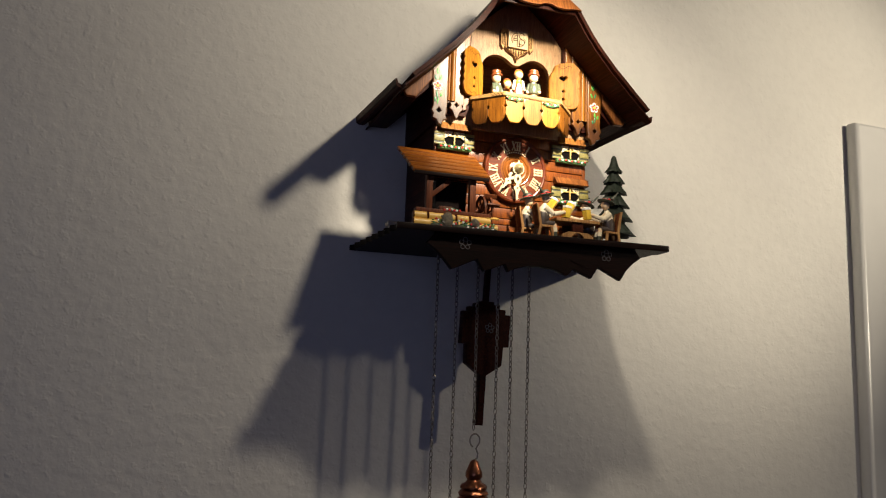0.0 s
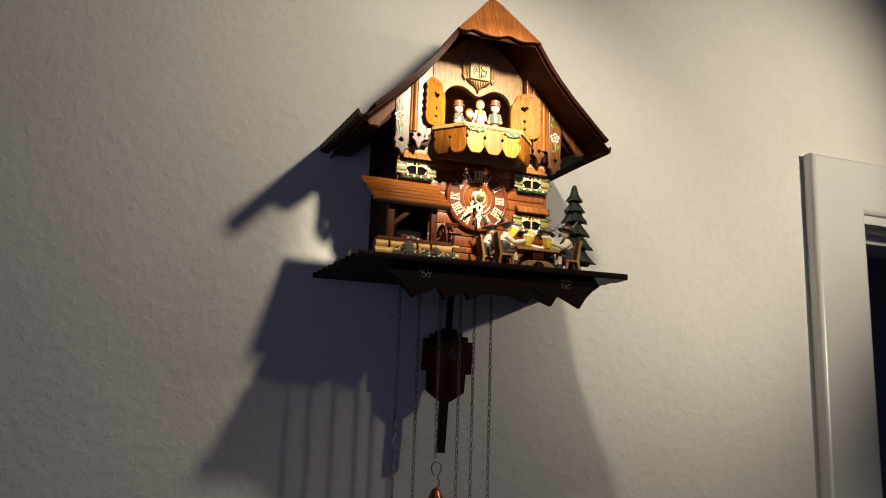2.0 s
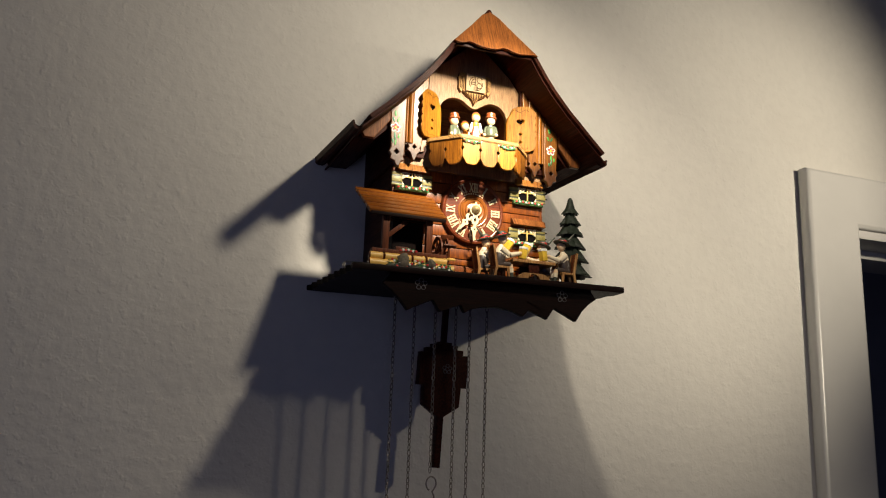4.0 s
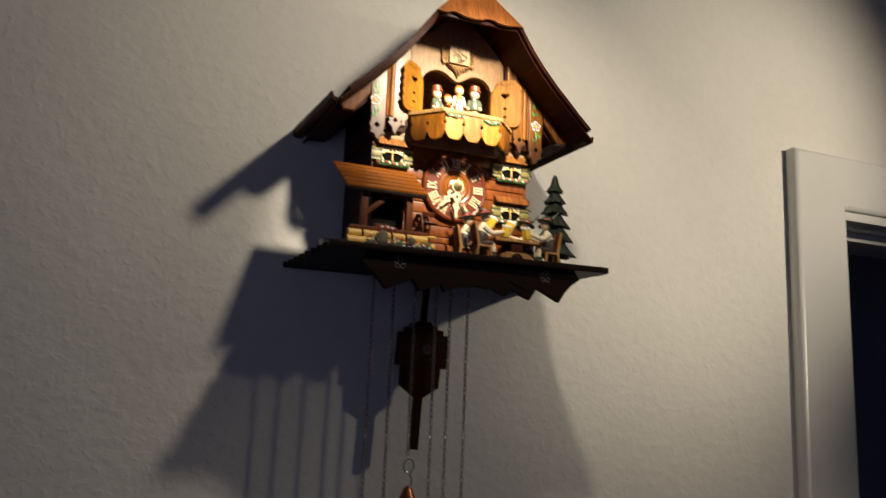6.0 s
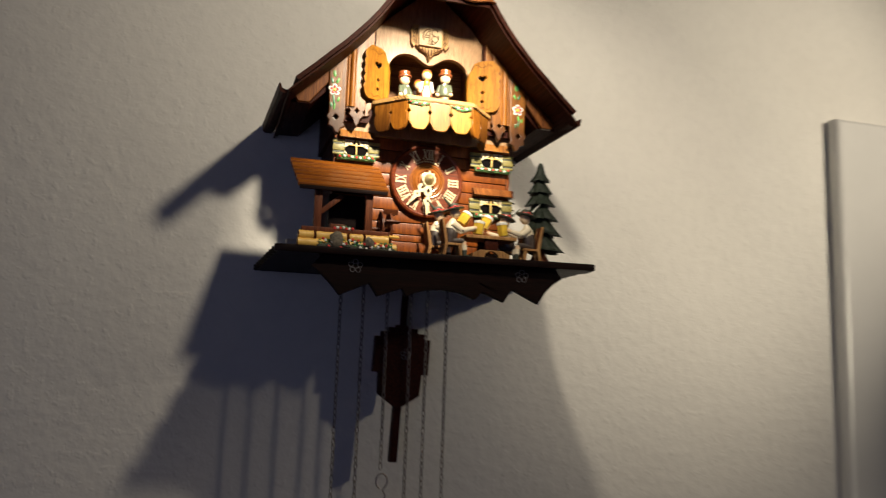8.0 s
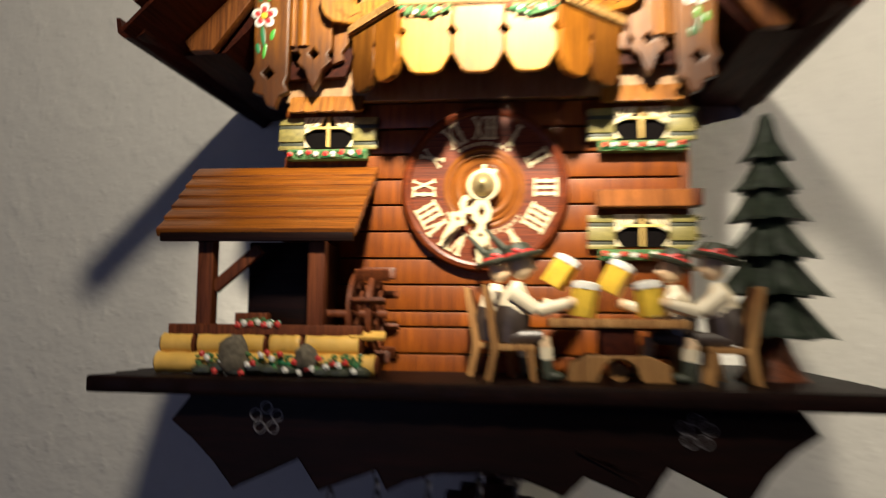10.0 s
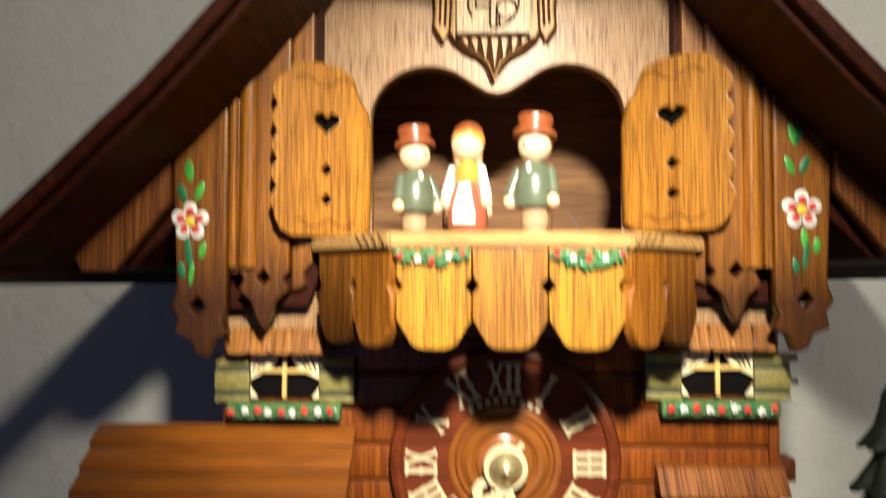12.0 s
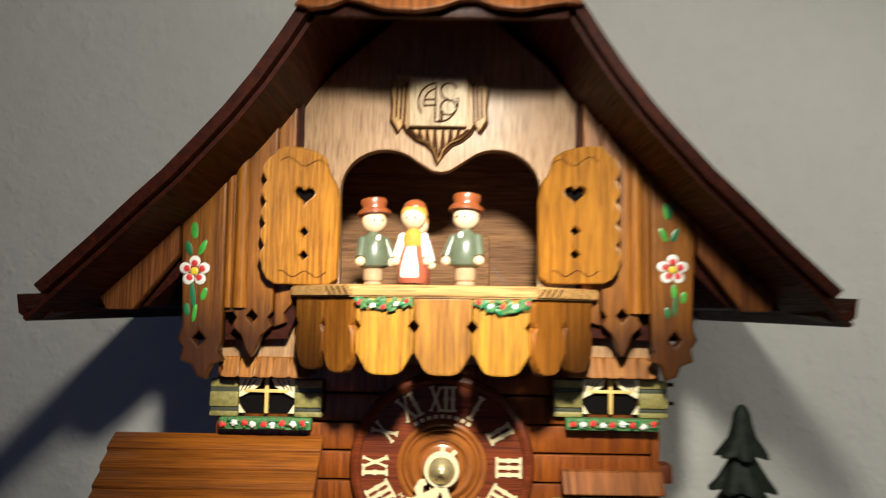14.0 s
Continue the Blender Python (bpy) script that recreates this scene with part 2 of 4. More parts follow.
def thing(name, base, label, category, group=""):
    ob = new(name)
    ob.empty_display_size = 0.01
    ob.location = at_mm(*base)
    ORIGIN[ob.name] = at_mm(*base)
    return tagged(ob, label, category, group)


def to_mesh(name, bm, mats, origin, smooth=0.6):
    for v in bm.verts:
        y = v.co.y * SECTION["depth"] if v.co.y < 0 else v.co.y
        x = v.co.x * SECTION["width"] + SECTION["aside"]
        v.co = Vector((x, y, v.co.z + SECTION["rise"])) * 0.001 + HUB - origin
    bmesh.ops.recalc_face_normals(bm, faces=bm.faces[:])
    bm.faces.index_update()
    # sawn board faces stay flat
    level = [f.index for f in bm.faces if len(f.verts) == 3 and any(len(e.link_faces) == 2 and e.calc_face_angle(1.0) < 0.005 for e in f.edges)]
    me = bpy.data.meshes.new(name)
    bm.to_mesh(me)
    bm.free()
    for m in mats:
        me.materials.append(m)
    if smooth:
        for p in me.polygons:
            p.use_smooth = True
        me.set_sharp_from_angle(angle=smooth)
        for i in level:
            me.polygons[i].use_smooth = False
    return me


def part(name, bm, material, parent, label=""):
    mats = material if isinstance(material, (list, tuple)) else [material]
    o = ORIGIN[parent.name]
    ob = new(name, to_mesh(name, bm, mats, o))
    ob.parent = parent
    ORIGIN[ob.name] = o
    return tagged(ob, label)


def solid(name, bm, mats, base, label, category, group=""):
    """A thing that is one mesh."""
    mats = mats if isinstance(mats, (list, tuple)) else [mats]
    o = at_mm(*base)
    ob = new(name, to_mesh(name, bm, mats, o))
    ob.location = o
    ORIGIN[ob.name] = o
    return tagged(ob, label, category, group)


def bm_new():
    return bmesh.new()


def box(bm, x0, x1, y0, y1, z0, z1, bev=0.0, mat=0, turn=None):
    r = bmesh.ops.create_cube(bm, size=1.0)
    vs = r["verts"]
    c = Vector(((x0 + x1) / 2, (y0 + y1) / 2, (z0 + z1) / 2))
    for v in vs:
        v.co = Vector((v.co.x * abs(x1 - x0), v.co.y * abs(y1 - y0), v.co.z * abs(z1 - z0)))
    fs = list({f for v in vs for f in v.link_faces})
    if bev > 0:
        es = list({e for v in vs for e in v.link_edges})
        r2 = bmesh.ops.bevel(bm, geom=es, offset=bev, segments=2, affect="EDGES", profile=0.6)
        fs = list(set(r2["faces"]) | {f for f in fs if f.is_valid})
        vs = list({v for f in fs for v in f.verts})
    for f in fs:
        f.material_index = mat
    for v in vs:
        v.co = (turn @ v.co if turn else v.co) + c
    return vs


def tube(bm, p0, p1, r0, r1=None, seg=12, mat=0, caps=True):
    r1 = r0 if r1 is None else r1
    p0, p1 = Vector(p0), Vector(p1)
    d = p1 - p0
    r = bmesh.ops.create_cone(bm, cap_ends=caps, segments=seg, radius1=r0, radius2=max(r1, 0.001), depth=d.length)
    q = d.to_track_quat("Z", "Y")
    for v in r["verts"]:
        v.co = q @ v.co + (p0 + p1) / 2
    for f in {f for v in r["verts"] for f in v.link_faces}:
        f.material_index = mat


def ball(bm, c, r, mat=0, u=14, v=9, turn=None):
    s = Vector(r) if isinstance(r, (tuple, list)) else Vector((r, r, r))
    g = bmesh.ops.create_uvsphere(bm, u_segments=u, v_segments=v, radius=1.0)
    for w in g["verts"]:
        p = Vector((w.co.x * s.x, w.co.y * s.y, w.co.z * s.z))
        w.co = (turn @ p if turn else p) + Vector(c)
    for f in {f for w in g["verts"] for f in w.link_faces}:
        f.material_index = mat


def lathe(bm, c, profile, axis="z", seg=24, mat=0, turn=None):
    """Turned shape: profile rows of (radius, height) along an axis from c."""
    rings = []
    for r, h in profile:
        ring = []
        for i in range(seg):
            a = 2 * math.pi * i / seg
            u, w = r * math.cos(a), r * math.sin(a)
            p = {"z": Vector((u, w, h)), "y": Vector((u, h, w)), "x": Vector((h, u, w))}[axis]
            ring.append(bm.verts.new((turn @ p if turn else p) + Vector(c)))
        rings.append(ring)
    for a, b in zip(rings, rings[1:]):
        for i in range(seg):
            f = bm.faces.new((a[i], a[(i + 1) % seg], b[(i + 1) % seg], b[i]))
            f.material_index = mat
    for ring in (rings[0], rings[-1]):
        f = bm.faces.new(ring)
        f.material_index = mat


def plate(outlines, y0, y1, bev=0.0, mat=0, bm=None):
    """A sawn board: closed outlines (x, z), the inner ones being holes, between two depths."""
    cu = bpy.data.curves.new("outline", "CURVE")
    cu.dimensions, cu.fill_mode = "2D", "BOTH"
    cu.extrude = abs(y1 - y0) / 2 - bev
    cu.bevel_depth, cu.bevel_resolution, cu.offset = bev, 1, -bev
    for pts in outlines:
        sp = cu.splines.new("POLY")
        sp.points.add(len(pts) - 1)
        for p, (x, z) in zip(sp.points, pts):
            p.co = (x, z, 0, 1)
        sp.use_cyclic_u = True
    ob = bpy.data.objects.new("outline", cu)
    me = ob.to_mesh()
    out = bm or bmesh.new()
    tmp = bmesh.new()
    tmp.from_mesh(me)
    ob.to_mesh_clear()
    bpy.data.objects.remove(ob)
    bpy.data.curves.remove(cu)
    bmesh.ops.remove_doubles(tmp, verts=tmp.verts[:], dist=0.001)
    ym = (y0 + y1) / 2
    new_v = {}
    for v in tmp.verts:
        new_v[v.index] = out.verts.new((v.co.x, ym - v.co.z, v.co.y))
    for f in tmp.faces:
        try:
            g = out.faces.new([new_v[v.index] for v in f.verts])
            g.material_index = mat
        except ValueError:
            pass
    tmp.free()
    return out


def ring_pts(cx, cz, r, n=20, a0=0.0, a1=360.0, rz=None):
    rz = r if rz is None else rz
    full = abs(a1 - a0) >= 359.9
    k = n if full else n - 1
    return [(cx + r * math.cos(radians(a0 + (a1 - a0) * i / k)), cz + rz * math.sin(radians(a0 + (a1 - a0) * i / k))) for i in range(n)]


def diamond(cx, cz, w, h):
    return [(cx - w, cz), (cx, cz - h), (cx + w, cz), (cx, cz + h)]


def heart(cx, cz, s):
    pts = []
    for i in range(22):
        t = 2 * math.pi * i / 22
        pts.append((cx + s * (16 * math.sin(t) ** 3) / 16, cz + s * (13 * math.cos(t) - 5 * math.cos(2 * t) - 2 * math.cos(3 * t) - math.cos(4 * t)) / 16))
    return pts


def wavy(p, q, n, amp):
    """Points from p towards q with n shallow waves to the left."""
    p, q = Vector(p), Vector(q)
    d = q - p
    side = Vector((-d.y, d.x)).normalized()
    out = []
    for i in range(n * 6):
        s = i / (n * 6)
        out.append(tuple(p + d * s + side * amp * abs(math.sin(math.pi * n * s))))
    return out


def bar(bm, a, b, w, y0, y1, mat=0):
    """A flat strip from a to b (x, z), w wide, between two depths."""
    a, b = Vector(a), Vector(b)
    d = (b - a).normalized()
    s = Vector((-d.y, d.x)) * w / 2
    cs = [a + s, a - s, b - s, b + s]
    lo = [bm.verts.new((c.x, y0, c.y)) for c in cs]
    hi = [bm.verts.new((c.x, y1, c.y)) for c in cs]
    fs = [bm.faces.new(lo), bm.faces.new(hi)]
    for i in range(4):
        fs.append(bm.faces.new((lo[i], lo[(i + 1) % 4], hi[(i + 1) % 4], hi[i])))
    for f in fs:
        f.material_index = mat

# ---------------------------------------------------------------- the room


def slab(name, x0, x1, y0, y1, z0, z1, mat, label, category, bev=0.0):
    """Setting piece in metres."""
    bm = bm_new()
    f = 1000
    box(bm, x0 * f, x1 * f, y0 * f, y1 * f, (z0 - HUB.z) * f, (z1 - HUB.z) * f, bev)
    o = Vector(((x0 + x1) / 2, (y0 + y1) / 2, z0))
    ob = new(name, to_mesh(name, bm, [mat], o, 0.6))
    ob.location = o
    ORIGIN[ob.name] = o
    return tagged(ob, label, category, kind="structure")


DX0, DX1, DTOP = 0.735, 1.52, 2.026
slab("wall_north", -2.4, DX0, 0.115, 0.24, 0.0, 2.6, PLASTER, "off-white wall with coarse woodchip wallpaper", "wall")
slab("wall_over_door", DX0, DX1, 0.115, 0.24, DTOP + 0.02, 2.6, PLASTER, "off-white woodchip wall above the doorway", "wall")
slab("wall_beside_door", DX1, 2.4, 0.115, 0.24, 0.0, 2.6, PLASTER, "off-white woodchip wall beside the doorway", "wall")
# unseen sides of the room, floor and ceiling, coloured dark to limit bounced light
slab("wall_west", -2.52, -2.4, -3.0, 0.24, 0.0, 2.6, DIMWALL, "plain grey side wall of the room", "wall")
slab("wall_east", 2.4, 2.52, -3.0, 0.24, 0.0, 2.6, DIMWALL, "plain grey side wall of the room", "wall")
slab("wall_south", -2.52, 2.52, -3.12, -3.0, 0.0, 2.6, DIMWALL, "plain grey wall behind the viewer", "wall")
slab("floor", -2.52, 2.52, -3.12, 2.3, -0.1, 0.0, FLOORWOOD, "brown wooden floor of the room", "floor")
slab("ceiling", -2.52, 2.52, -3.12, 2.3, 2.6, 2.7, CEILING, "plain ceiling, greyed to cut bounced light", "ceiling")
slab("far_room_back", -0.2, 2.6, 2.2, 2.3, 0.0, 2.6, DARKROOM, "unlit wall of the room beyond the doorway", "wall")
slab("far_room_side", 2.5, 2.6, 0.24, 2.2, 0.0, 2.6, DARKROOM, "unlit side wall beyond the doorway", "wall")
slab("far_room_west", -0.3, -0.2, 0.24, 2.3, 0.0, 2.6, DARKROOM, "unlit side wall beyond the doorway", "wall")


o = [(629, -1950), (629, 177), (DX1 * 1000 + 118, 177), (DX1 * 1000 + 118, -1950), (DX1 * 1000, -1950), (DX1 * 1000, 88), (735, 88), (735, -1950)]
bm = plate([o[::-1]], 90, 115, 6.0)
ob = new("door_frame", to_mesh("door_frame", bm, [LACQUER], Vector((0.629, 0.115, 0)), 0.8))
ob.location = (0.629, 0.115, 0)
tagged(ob, "white lacquered door casing with rounded outer edge", "door frame", kind="structure")
slab("door_lining_head", DX0, DX1, 0.098, 0.25, DTOP - 0.004, DTOP + 0.0105, LACQUER, "white lacquered head lining of the doorway", "door frame", 2)
slab("door_lining_side", DX0 - 0.012, DX0 + 0.004, 0.098, 0.25, 0.0, DTOP - 0.005, LACQUER, "white lacquered side lining of the doorway", "door frame", 2)
slab("door_stop_head", DX0 + 0.004, DX1, 0.16, 0.25, DTOP - 0.02, DTOP - 0.0045, LACQUER, "white stop strip under the head lining", "door frame", 2)

# ---------------------------------------------------------------- the clock house
clock = thing("cuckoo_clock", (0, 115, -95), "carved wooden chalet cuckoo clock hanging on the wall", "cuckoo clock")

# case: dark body behind, cladding boards in front
bm = bm_new()
box(bm, -96, 94, 6, 115, -88, 60, 1)
case = part("case", bm, WALNUT, clock, "dark stained wooden case")
seams = [-88, -77, -64.5, -57, -44.5, -32, -19, -6.2, 6.3, 18.5, 31, 44]
for a, b in zip(seams, seams[1:]):
    bm = bm_new()
    box(bm, -97.5, 92, 0.5, 7, a + 0.4, b - 0.4, 0.9)
    part("cladding_board", bm, CLADDING, case)
bm = bm_new()
box(bm, 92.3, 96, 1, 8, -88, 46, 0.7)
part("corner_strip", bm, CLADDING, case)

# gable board with the double-arched stage opening
arch = [(-44.5, 74), (-45, 120.5)] + ring_pts(-25, 119.5, 20, 10, 178, 62, 18.5)
arch += [(-9, 131.5), (-5, 129), (-1, 128.2), (3, 129), (7, 131.5)]
arch += ring_pts(23.5, 120, 19.5, 10, 118, 2, 18.5) + [(43, 120.5), (43, 74)]
gable_out = [(-96, 44), (94, 44), (94, 112), (66, 150), (46, 176), (0, 216), (-48, 174), (-69, 150), (-97, 112)]
bm = plate([gable_out, arch], -4, 3, 0.4)
part("gable_board", bm, GABLEWOOD, clock, "pale brown veneered gable board with a double arch")
# stage behind the arches
for x0, x1, y0, y1, z0, z1 in ((-60, 60, 62, 66, 60, 150), (-60, -56, 3.5, 62, 60, 150), (56, 60, 3.5, 62, 60, 150), (-60, 60, 3.5, 66, 150, 153)):
    bm = bm_new()
    box(bm, x0, x1, y0, y1, z0, z1)
    part("stage_wall", bm, INSIDE, clock, "shaded brown inner wall of the music stage")
bm = bm_new()
tube(bm, (37, -6, 71), (37, -6, 77.5), 2.4, seg=14)
part("stage_peg", bm, BONE, clock, "short cream peg on the stage floor")
bm = bm_new()
box(bm, -22, 24, 55, 61, 70, 106, 2)
part("stage_block", bm, INSIDE, clock, "wooden block inside the stage")
bm = bm_new()
tube(bm, (42.5, -2.5, 74), (42.5, -2.5, 112), 0.7, seg=8)
part("stage_mirror_edge", bm, BRASS, clock, "thin metal rod beside the arch")
bm = bm_new()
lathe(bm, (0, 4, 75.0), [(40, 0), (40, 1.6), (39.4, 2.0), (2, 2.0)], "z", 40)
part("turntable", bm, INSIDE, clock, "round wooden turntable of the dancers")

for p, q in (((22, -12, 86), (33, -4, 72)), ((26, -8, 72), (31, -12, 76)), ((31, -12, 76), (35, -5, 72)), ((-39, -9, 71), (-37, -10, 79)), ((-37, -10, 79), (-33, -6, 71))):
    bm = bm_new()
    tube(bm, p, q, 0.28, seg=6)
    part("thin_wire", bm, SILVERLINE, clock)

# carved shield on the gable
section(0.85, -1.0)
sh_out = [(-21, 172), (17, 172), (19, 166), (18.4, 158), (18.8, 152), (15.5, 146.5), (13.6, 150.5), (11.8, 147.2), (7.5, 143.4), (3, 141.4), (0.2, 138.4), (-2, 132.5), (-4.2, 138.4), (-7, 141.4), (-11.5, 143.4), (-15.8, 147.2), (-17.6, 150.5), (-19.5, 146.5), (-22.8, 152), (-22.4, 158), (-23, 166)]
bm = plate([sh_out], -9, -4, 0.5)
shield = part("carved_shield", bm, FANWOOD, clock, "carved wooden shield with scorched edges")
bm = plate([[(x * 1.0 + (1.0 if x > -2 else -1.0), z - 0.9) for x, z in sh_out]], -6.2, -4.05, 0.2)
part("scorched_rim", bm, SCORCH, shield, "dark scorched rim of the shield")
lower = [(-16, 147.6), (12, 147.6), (7.5, 143.9), (3, 142), (-0.2, 139), (-2, 134), (-3.8, 139), (-7, 142), (-11.5, 143.9)]
bm = plate([lower[::-1]], -9.5, -8.8, 0.0)
part("carved_fan_ground", bm, SCORCH, shield, "dark ground of the carved fan")
for k in range(7):
    x = -12.4 + k * 3.5
    low = 136.5 + abs(x + 2) * 0.80
    bm = plate([[(x - 1.15, 147.2), (x + (-2 - x) * 0.12, min(low, 145)), (x + 1.15, 147.2)]], -10.0, -9.2, 0.0)
    part("carved_fan_tooth", bm, FANWOOD, shield)
for s in (-1, 1):
    for k in range(3):
        bm = bm_new()
        bar(bm, (-2 + s * (14.6 + k * 1.9), 168 - k), (-2 + s * (15.4 + k * 1.7), 150.5 + k), 0.9, -9.5, -8.7)
        part("scorched_cut", bm, SCORCH, shield)
bm = plate([[(-15, 148), (10, 148), (10, 170), (-15, 170)]], -14, -8.5, 0.5)
tile = part("square_tile", bm, PLAQUEWOOD, shield, "raised square tile with a cut emblem")
bm = bm_new()
strokes = [ring_pts(-2.5, 158.4, 8.6, 20, 95, 215), ring_pts(-2.5, 158.4, 6.0, 14, 100, 200), ring_pts(-2.5, 158.4, 8.6, 14, -95, 15),
           [(-3.4, 167.0), (-3.6, 150.0), (-1.4, 150.0), (-1.2, 156.0)], [(-8.2, 159.6), (-3.6, 159.6)], [(-8.6, 157.0), (-3.6, 157.0)],
           ring_pts(2.2, 163.4, 3.6, 12, 20, 250), ring_pts(2.0, 156.2, 3.4, 16), [(0.6, 160.2), (4.4, 158.6)], [(-0.4, 154.8), (-0.4, 150.2), (1.2, 150.4)]]
for line in strokes:
    for a, b in zip(line, line[1:]):
        bar(bm, a, b, 0.75, -14.4, -13.7)
part("cut_emblem", bm, SCORCH, shield, "dark cut lines of a round emblem")


section(0.85, 3.5, 1.02)


# flanking boards: flower board, narrow ridge, pointed plank
def mirrored(pts, s, cx=-1.5):
    return pts if s < 0 else [(2 * cx - x, z + 2.5) for x, z in pts][::-1]


for s in (-1, 1):
    m = lambda pts: mirrored(pts, s)
    fl = [(-107.5, 111), (-89, 129), (-89, 50), (-90.5, 46), (-88.5, 42), (-93, 40), (-95, 34), (-99, 35.5), (-101, 40), (-106, 42), (-105, 47), (-107.5, 51), (-105.5, 56)]
    board = plate([m(fl), m(diamond(-98.5, 51, 2.6, 3.1))], -22, -15, 1.0)
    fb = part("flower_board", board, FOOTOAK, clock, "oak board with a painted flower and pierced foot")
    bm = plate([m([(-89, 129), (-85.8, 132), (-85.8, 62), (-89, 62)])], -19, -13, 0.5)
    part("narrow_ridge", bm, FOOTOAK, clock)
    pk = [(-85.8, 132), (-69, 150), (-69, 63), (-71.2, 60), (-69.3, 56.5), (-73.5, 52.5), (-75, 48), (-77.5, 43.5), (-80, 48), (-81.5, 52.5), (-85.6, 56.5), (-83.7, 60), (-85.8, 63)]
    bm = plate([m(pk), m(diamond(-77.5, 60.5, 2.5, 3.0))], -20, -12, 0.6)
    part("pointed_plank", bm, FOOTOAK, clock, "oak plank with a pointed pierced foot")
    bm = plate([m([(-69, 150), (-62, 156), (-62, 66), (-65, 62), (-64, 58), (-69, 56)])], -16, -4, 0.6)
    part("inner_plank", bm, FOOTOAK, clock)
    # backing strip with small diamonds
    bm = plate([m([(-106, 106), (-60, 154), (-60, 62), (-64, 51), (-92, 50), (-104, 50)]), m(diamond(-87.3, 58, 2.0, 2.5)), m(diamond(-87.3, 68, 2.0, 2.2))], -12, -6, 0.3)
    part("backing_board", bm, WALNUT, clock)
    bm = bm_new()
    xr = -82.6 if s < 0 else 79.8
    tube(bm, (xr, -19.6, 64), (xr, -19.6, 133), 3.0, seg=16)
    part("round_moulding", bm, OAK, clock, "glossy half-round oak moulding")
    for k, dx in enumerate((0, 4.2)):
        bm = bm_new()
        xq = (-91.6 + dx) if s < 0 else (88.6 - dx)
        tube(bm, (xq, -20.6, 64), (xq, -20.6, 124 + k * 4), 1.3, seg=10)
        part("thin_moulding", bm, OAK, clock)
    # painted flower and leaves
    cx, cz = (-101, 79) if s < 0 else (94.5, 82.5)
    y = -22.35
    bm = bm_new()
    for k in range(5):
        a = radians(90 + 72 * k)
        ball(bm, (cx + 4.1 * math.cos(a), y, cz + 4.1 * math.sin(a)), (2.35, 0.35, 2.35), 0, 12, 6)
        ball(bm, (cx + 3.3 * math.cos(a), y - 0.2, cz + 3.3 * math.sin(a)), (1.45, 0.35, 1.45), 1, 10, 6)
    ball(bm, (cx, y - 0.2, cz), (1.7, 0.5, 1.7), 2, 12, 6)
    part("painted_flower", bm, [WHITE, RED, YELLOW], fb, "white and red painted five-petal flower")
    bm = bm_new()
    leaves = [(-0.5, 17, 1.6, 3.6, 4), (-2.6, 9.5, 1.4, 3.2, 18), (3.0, 10, 1.3, 3.4, -22), (-0.4, -10, 1.2, 5.5, 6), (4.2, -9.5, 1.2, 2.8, -14), (-2.6, -16, 1.2, 2.8, 10), (0.6, -17.5, 0.9, 3.8, -8)] if s < 0 else \
        [(-2.6, 24.5, 1.3, 3.6, 12), (-0.9, 24.5, 1.3, 3.6, -12), (-3.6, 14.5, 1.3, 3.2, 24), (1.0, 14.5, 1.3, 3.2, -24), (0.6, -9, 1.2, 3.2, 0), (1.0, -14.5, 0.9, 5.0, -6), (4.4, -11.5, 1.3, 2.6, -8), (-2.2, -18, 1.1, 2.5, 6)]
    for i, (dx, dz, rx, rz, tilt) in enumerate(leaves):
        ball(bm, (cx + dx, y, cz + dz), (rx, 0.35, rz), i % 2, 10, 6, Matrix.Rotation(radians(-tilt), 3, "Y"))
    part("painted_leaves", bm, [LEAF, DEEPLEAF], fb, "green painted leaves")

# window shutters of the stage with hearts, swung open about their inner edges
section(1.0, 2.5, 1.02)


def swing_open(b):
    for v in b.verts:
        v.co.y += 17.0 - (abs(v.co.x) - 44) * 0.55
    return b


for s in (-1, 1):
    o = [(-45.5, 79), (-45, 112), (-46.5, 120), (-49, 124), (-51, 131), (-55, 133.5), (-61, 134.5), (-68, 134), (-71, 130)]
    o += wavy((-73.0, 128), (-73.4, 83), 5, -1.7) + [(-74, 82), (-72, 78), (-69, 76), (-49, 76)]
    hx, hz = -58.8, 114.5
    bm = plate([o, heart(hx, hz, 3.8)] + [diamond(hx, hz - d, 1.7, 2.0) for d in (16, 26)], -26, -21.5, 0.8)
    for v in bm.verts:
        v.co.x, v.co.z = (v.co.x + 1.6, v.co.z - 1) if s < 0 else (40.6 + (-45 - v.co.x) * 1.07, v.co.z + 1)
    hx, hz = (-57.2, 113.5) if s < 0 else (55.4, 115.5)
    sh = part("heart_shutter", swing_open(bm), SHUTTEROAK, clock, "scalloped oak shutter with a cut-out heart")
    # black plates behind the holes stand for the shade seen through them
    bm = plate([heart(hx, hz, 4.6)] , -21.2, -20.8, 0.0)
    plate([diamond(hx, hz - 16, 2.4, 2.8)], -21.2, -20.8, 0, 0, bm)
    plate([diamond(hx, hz - 26, 2.4, 2.8)], -21.2, -20.8, 0, 0, bm)
    part("dark_backing", swing_open(bm), BLACK, sh, "black sheet standing for the shade behind the cut-outs")
    pts = [(hx - 9 + i * 1.0, hz - 34 + 1.3 * math.sin(i * 0.7 + 1)) for i in range(19)]
    crown = [(hx - 9 + i * 1.0, hz + 13.5 + 1.6 * math.sin(i * 0.55)) for i in range(19)]
    for line in (pts, crown):
        bm = bm_new()
        for a, b in zip(line, line[1:]):
            bar(bm, a, b, 0.4, -26.15, -25.9)
        part("incised_line", swing_open(bm), SCORCH, sh)

